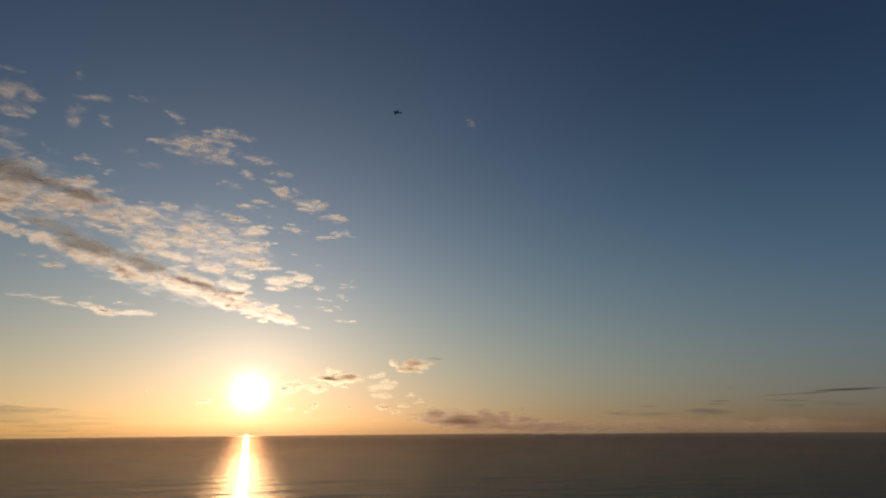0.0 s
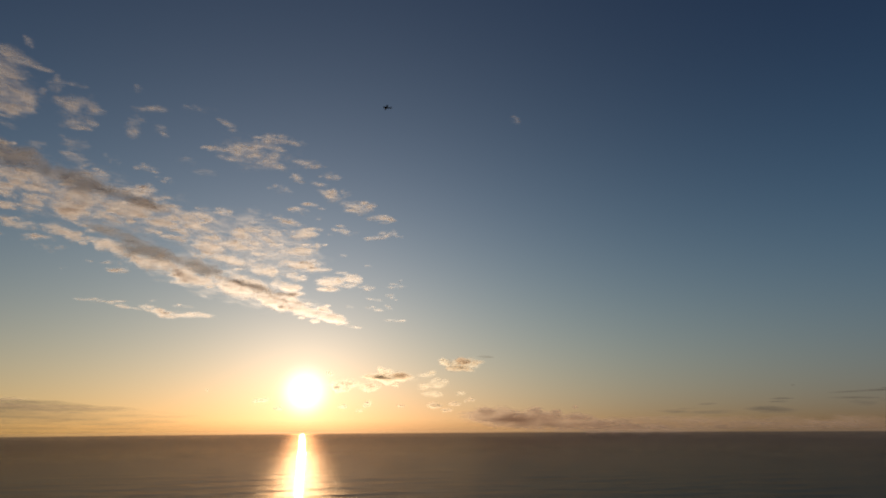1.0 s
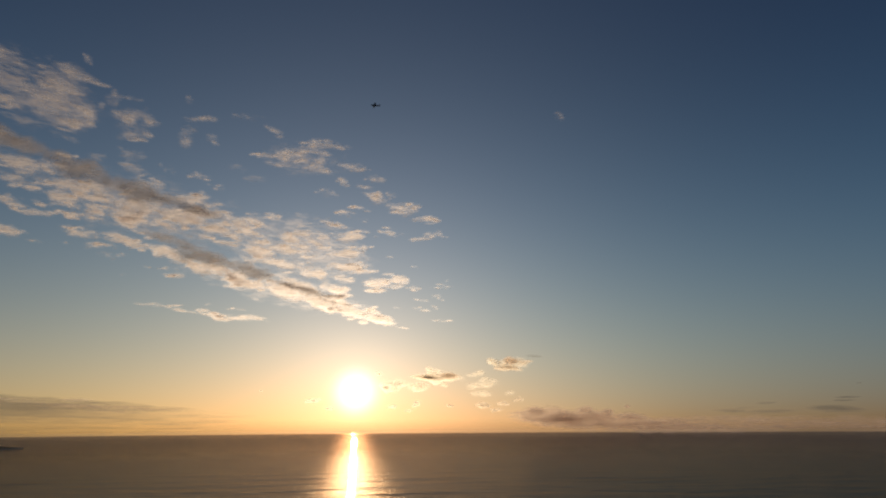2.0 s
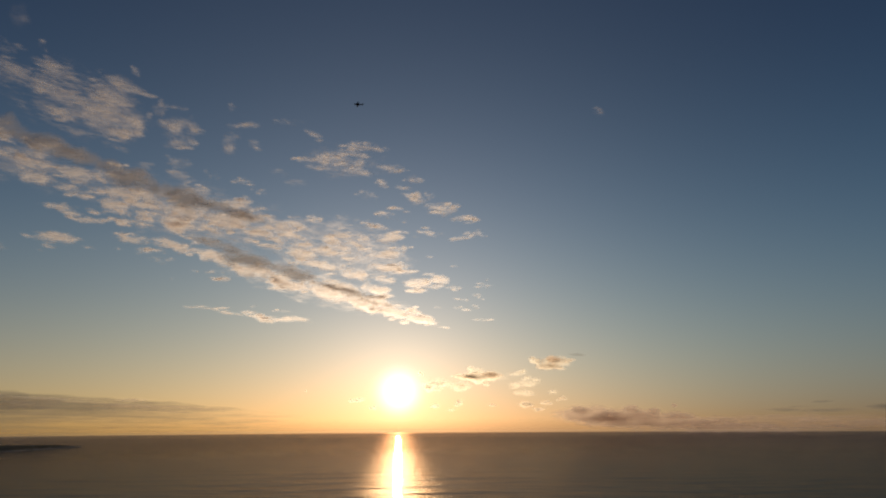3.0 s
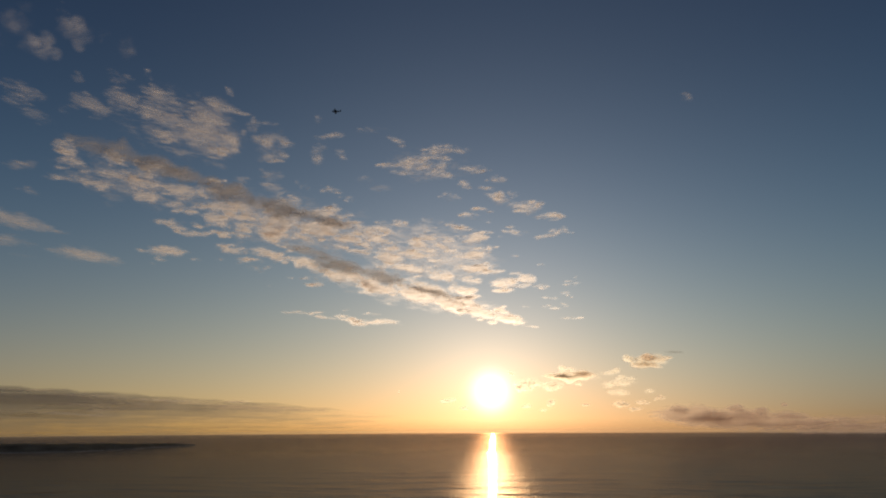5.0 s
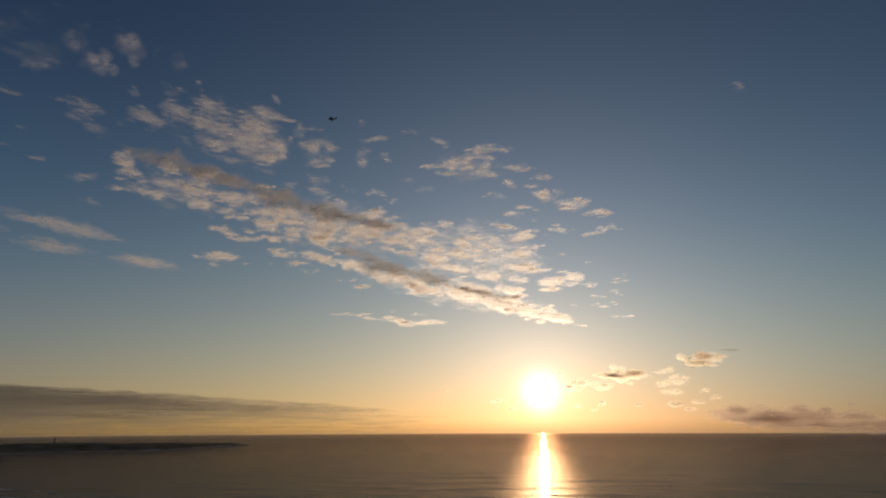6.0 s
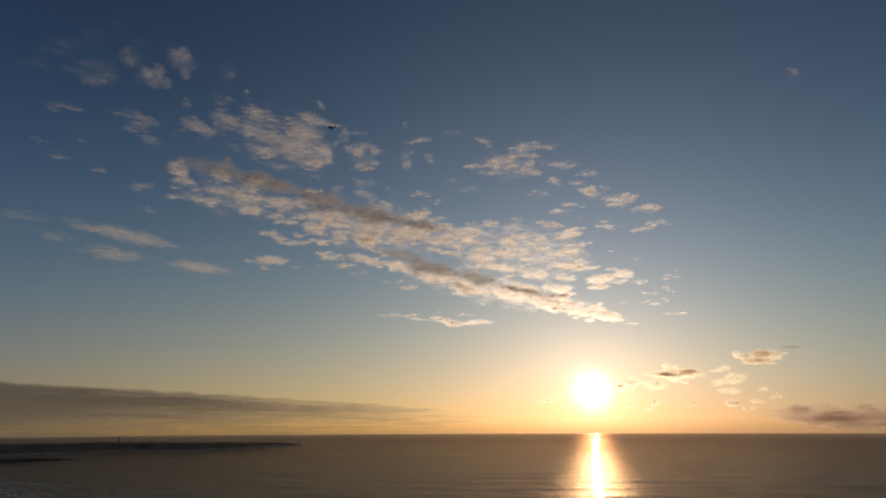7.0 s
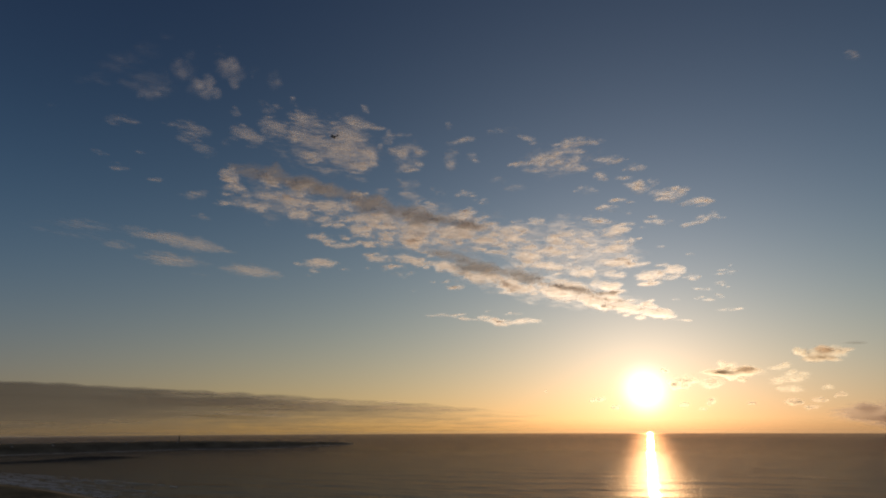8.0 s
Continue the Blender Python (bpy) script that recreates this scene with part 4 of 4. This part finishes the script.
# ---------------- masts and cottages on the headland
def tube(z0, z1, r0, r1, sides=10, x=0.0, y=0.0):
    bm = bmesh.new()
    rings = [[bm.verts.new((x + r * math.cos(2 * math.pi * k / sides), y + r * math.sin(2 * math.pi * k / sides), z)) for k in range(sides)] for z, r in ((z0, r0), (z1, r1))]
    for k in range(sides):
        bm.faces.new((rings[0][k], rings[0][(k + 1) % sides], rings[1][(k + 1) % sides], rings[1][k]))
    bm.faces.new(rings[0][::-1])
    bm.faces.new(rings[1])
    return bm


def box(sx, sy, sz, x=0.0, y=0.0, z=0.0, bevel=0.0):
    bm = bmesh.new()
    bmesh.ops.create_cube(bm, size=1)
    bmesh.ops.transform(bm, matrix=Matrix.Translation((x, y, z)) @ Matrix.Diagonal((sx, sy, sz, 1)), verts=bm.verts)
    if bevel:
        bmesh.ops.bevel(bm, geom=bm.edges, offset=bevel, segments=1, affect="EDGES")
    return bm


def ground_at(p):
    hit, place, *_ = scene.ray_cast(bpy.context.evaluated_depsgraph_get(), Vector((p.x, p.y, 200)), Vector((0, 0, -1)))
    return place.z if hit else 0.0


def build_mast(az, r, high, thick, label):
    p = coast(az, r)
    mast = new("mast")
    part("pole", tube(-1.0, high, thick, thick * 0.7), STEEL, mast)
    part("gallery", tube(high * 0.82, high * 0.86, thick * 1.8, thick * 1.8), STEEL, mast)
    part("cap", tube(high, high + thick * 1.2, thick * 1.1, thick * 0.3), STEEL, mast)
    part("footing", tube(-1.2, 0.8, thick * 2.0, thick * 1.8), STEEL, mast)
    mast.location = (p.x, p.y, ground_at(p))
    tagged(mast, label, "mast")


def glow_material():
    m = bpy.data.materials.new("lit_window")
    m.use_nodes = True
    b = m.node_tree.nodes["Principled BSDF"]
    b.inputs["Emission Color"].default_value, b.inputs["Emission Strength"].default_value = (1.0, 0.92, 0.8, 1), 0.35
    return m


LIT = glow_material()


def build_cottage(az, r, turn, lit):
    p = coast(az, r)
    house = new("cottage")
    part("wall", box(9, 6, 4.0, z=1.2), PLASTER, house)
    bm = bmesh.new()
    ends = [[bm.verts.new((x, y, z)) for y, z in ((-3.5, 3.1), (3.5, 3.1), (0, 5.6))] for x in (-4.9, 4.9)]
    bm.faces.new(ends[0])
    bm.faces.new(ends[1][::-1])
    for k in range(3):
        bm.faces.new((ends[0][k], ends[0][(k + 1) % 3], ends[1][(k + 1) % 3], ends[1][k]))
    roof = part("roof", bm, SLATE, house)
    part("chimney", box(0.8, 0.8, 1.6, x=3.6, z=5.8), PLASTER, roof)
    part("door", box(1.0, 0.12, 2.0, y=-3.03, z=0.8), DARK_PAINT, house)
    for x in (-2.6, 2.6):
        part("window", box(1.3, 0.12, 1.2, x=x, y=-3.03, z=1.8), LIT if lit and x > 0 else RUBBER, house, "lit window" if lit and x > 0 else "")
    house.matrix_world = Matrix.Translation((p.x, p.y, ground_at(p))) @ pose(0, 0, 0, 0, 0, turn) @ Matrix.Scale(0.5, 4)
    tagged(house, "small plastered cottage with a slate roof and one lit window" if lit else "small dark cottage with a slate roof", "house", "cottages on the headland")


bpy.context.view_layer.update()
build_mast(57.4, 1850, 17.0, 1.5, "tall dark beacon tower on the headland")
build_mast(56.6, 1870, 8.0, 0.7, "slim dark mast on the headland")
build_mast(57.05, 1880, 5.5, 0.6, "short dark mast on the headland")
for az, r, turn, lit in ((57.5, 1760, 62, True), (66.3, 1640, 70, True), (46.2, 1900, 46, True), (61.3, 1700, 58, True), (68.9, 1600, 66, True), (54.6, 1760, 50, False), (51.2, 1740, 60, False), (48.9, 1780, 40, False), (59.2, 1770, 64, False)):
    build_cottage(az, r, turn, lit)


# ---------------- the small aeroplane in the air
def revolve(stations, sides=14):
    """A body along x through stations of (x, half width, half height, z)."""
    bm = bmesh.new()
    rings = [[bm.verts.new((x, w * math.cos(2 * math.pi * k / sides), z + h * math.sin(2 * math.pi * k / sides))) for k in range(sides)] for x, w, h, z in stations]
    for r0, r1 in zip(rings, rings[1:]):
        for k in range(sides):
            bm.faces.new((r0[k], r0[(k + 1) % sides], r1[(k + 1) % sides], r1[k]))
    bm.faces.new(rings[0][::-1])
    bm.faces.new(rings[-1])
    return bm


def wing(span, root, tip, sweep, thick, upright=False):
    """A tapered aerofoil surface about x = 0: both halves, or one fin."""
    bm = bmesh.new()
    prof = [(0.0, 0.0), (0.06, 0.5), (0.3, 1.0), (0.7, 0.55), (1.0, 0.05), (0.7, -0.25), (0.3, -0.45), (0.06, -0.35)]
    stations = (0, 0.5, 0.92, 1) if upright else (-1, -0.92, -0.5, 0, 0.5, 0.92, 1)
    rings = []
    for s in stations:
        a = abs(s)
        chord = (root + (tip - root) * a) * (0.72 if a == 1 else 1)
        x0 = sweep * a
        ring = []
        for px, pz in prof:
            y, z = span * s, pz * thick * chord
            ring.append(bm.verts.new((x0 + px * chord, z, span * a) if upright else (x0 + px * chord, y, z + a * span * 0.06)))
        rings.append(ring)
    for r0, r1 in zip(rings, rings[1:]):
        for k in range(len(prof)):
            bm.faces.new((r0[k], r0[(k + 1) % len(prof)], r1[(k + 1) % len(prof)], r1[k]))
    bm.faces.new(rings[0][::-1])
    bm.faces.new(rings[-1])
    return bm


def moved(bm, x, y, z, rx=0, ry=0, rz=0):
    bmesh.ops.transform(bm, matrix=pose(x, y, z, rx, ry, rz), verts=bm.verts)
    return bm


def build_aeroplane(place, heading, bank, climb, size):
    plane = new("aeroplane")
    smooth(part("fuselage", revolve([(-0.50, 0.02, 0.02, 0.0), (-0.47, 0.07, 0.08, 0.0), (-0.35, 0.085, 0.10, 0.0), (-0.15, 0.09, 0.115, 0.005), (0.05, 0.08, 0.105, 0.01), (0.3, 0.045, 0.062, 0.02), (0.52, 0.016, 0.026, 0.03)]), DARK_PAINT, plane))
    smooth(part("canopy", revolve([(-0.24, 0.02, 0.01, 0.095), (-0.17, 0.06, 0.055, 0.105), (-0.05, 0.062, 0.06, 0.105), (0.08, 0.03, 0.02, 0.095)]), RUBBER, plane, "dark tinted canopy"))
    part("wing", moved(wing(0.66, 0.24, 0.15, 0.05, 0.12), -0.26, 0, -0.03), DARK_PAINT, plane)
    part("tailplane", moved(wing(0.24, 0.15, 0.09, 0.05, 0.10), 0.38, 0, 0.04), DARK_PAINT, plane)
    part("fin", moved(wing(0.20, 0.17, 0.09, 0.09, 0.10, True), 0.37, 0, 0.035), DARK_PAINT, plane)
    smooth(part("spinner", revolve([(-0.56, 0.004, 0.004, 0), (-0.54, 0.018, 0.018, 0), (-0.50, 0.026, 0.026, 0)]), PALE_PAINT, plane, "pale propeller spinner"))
    for k in range(2):
        bm = wing(0.14, 0.03, 0.015, 0.0, 0.2, True)
        part("propeller_blade", moved(bm, -0.525, 0, 0, 180 * k + 35, 0, 0), RUBBER, plane)
    for y in (-0.13, 0.13):
        part("gear_leg", moved(revolve([(0, 0.008, 0.008, 0), (0.11, 0.007, 0.007, 0)], 8), -0.22, y, -0.04, 0, 90, 0), STEEL, plane)
        bm = bmesh.new()
        bmesh.ops.create_cone(bm, cap_ends=True, segments=16, radius1=0.035, radius2=0.035, depth=0.022)
        bmesh.ops.bevel(bm, geom=bm.edges, offset=0.006, segments=2, affect="EDGES")
        part("wheel", moved(bm, -0.22, y, -0.16, 90, 0, 0), RUBBER, plane)
    plane.matrix_world = Matrix.Translation(place) @ pose(0, 0, 0, 0, 0, heading) @ pose(0, 0, 0, bank, climb, 0) @ Matrix.Scale(size, 4)
    tagged(plane, "small dark single-engine propeller aeroplane flying in the sky", "aeroplane")


build_aeroplane((-19.86, 38.62, 74.0), 24, 1, 0, 0.64)


# ---------------- haze: imitated by a tinted sheet over the far sea, denser with distance
def build_haze():
    """A shallow layer that rises from the water towards the horizon and thins out at its top."""
    az, r = np.arange(0, 360, 2.0), np.concatenate([np.linspace(700, 4300, 30), np.linspace(4350, 4900, 12)])
    a, rr = np.radians(az)[None, :], r[:, None]
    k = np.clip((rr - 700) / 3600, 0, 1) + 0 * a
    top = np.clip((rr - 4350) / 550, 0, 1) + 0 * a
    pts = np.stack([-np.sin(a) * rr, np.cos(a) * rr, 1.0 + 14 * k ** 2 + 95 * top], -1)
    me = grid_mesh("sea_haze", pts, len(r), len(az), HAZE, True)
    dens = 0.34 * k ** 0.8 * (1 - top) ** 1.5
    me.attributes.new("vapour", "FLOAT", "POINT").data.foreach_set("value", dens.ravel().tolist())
    tagged(new("sea_haze", me), "thin warm-tinted haze sheet lying over the far sea", "haze", kind="stuff")


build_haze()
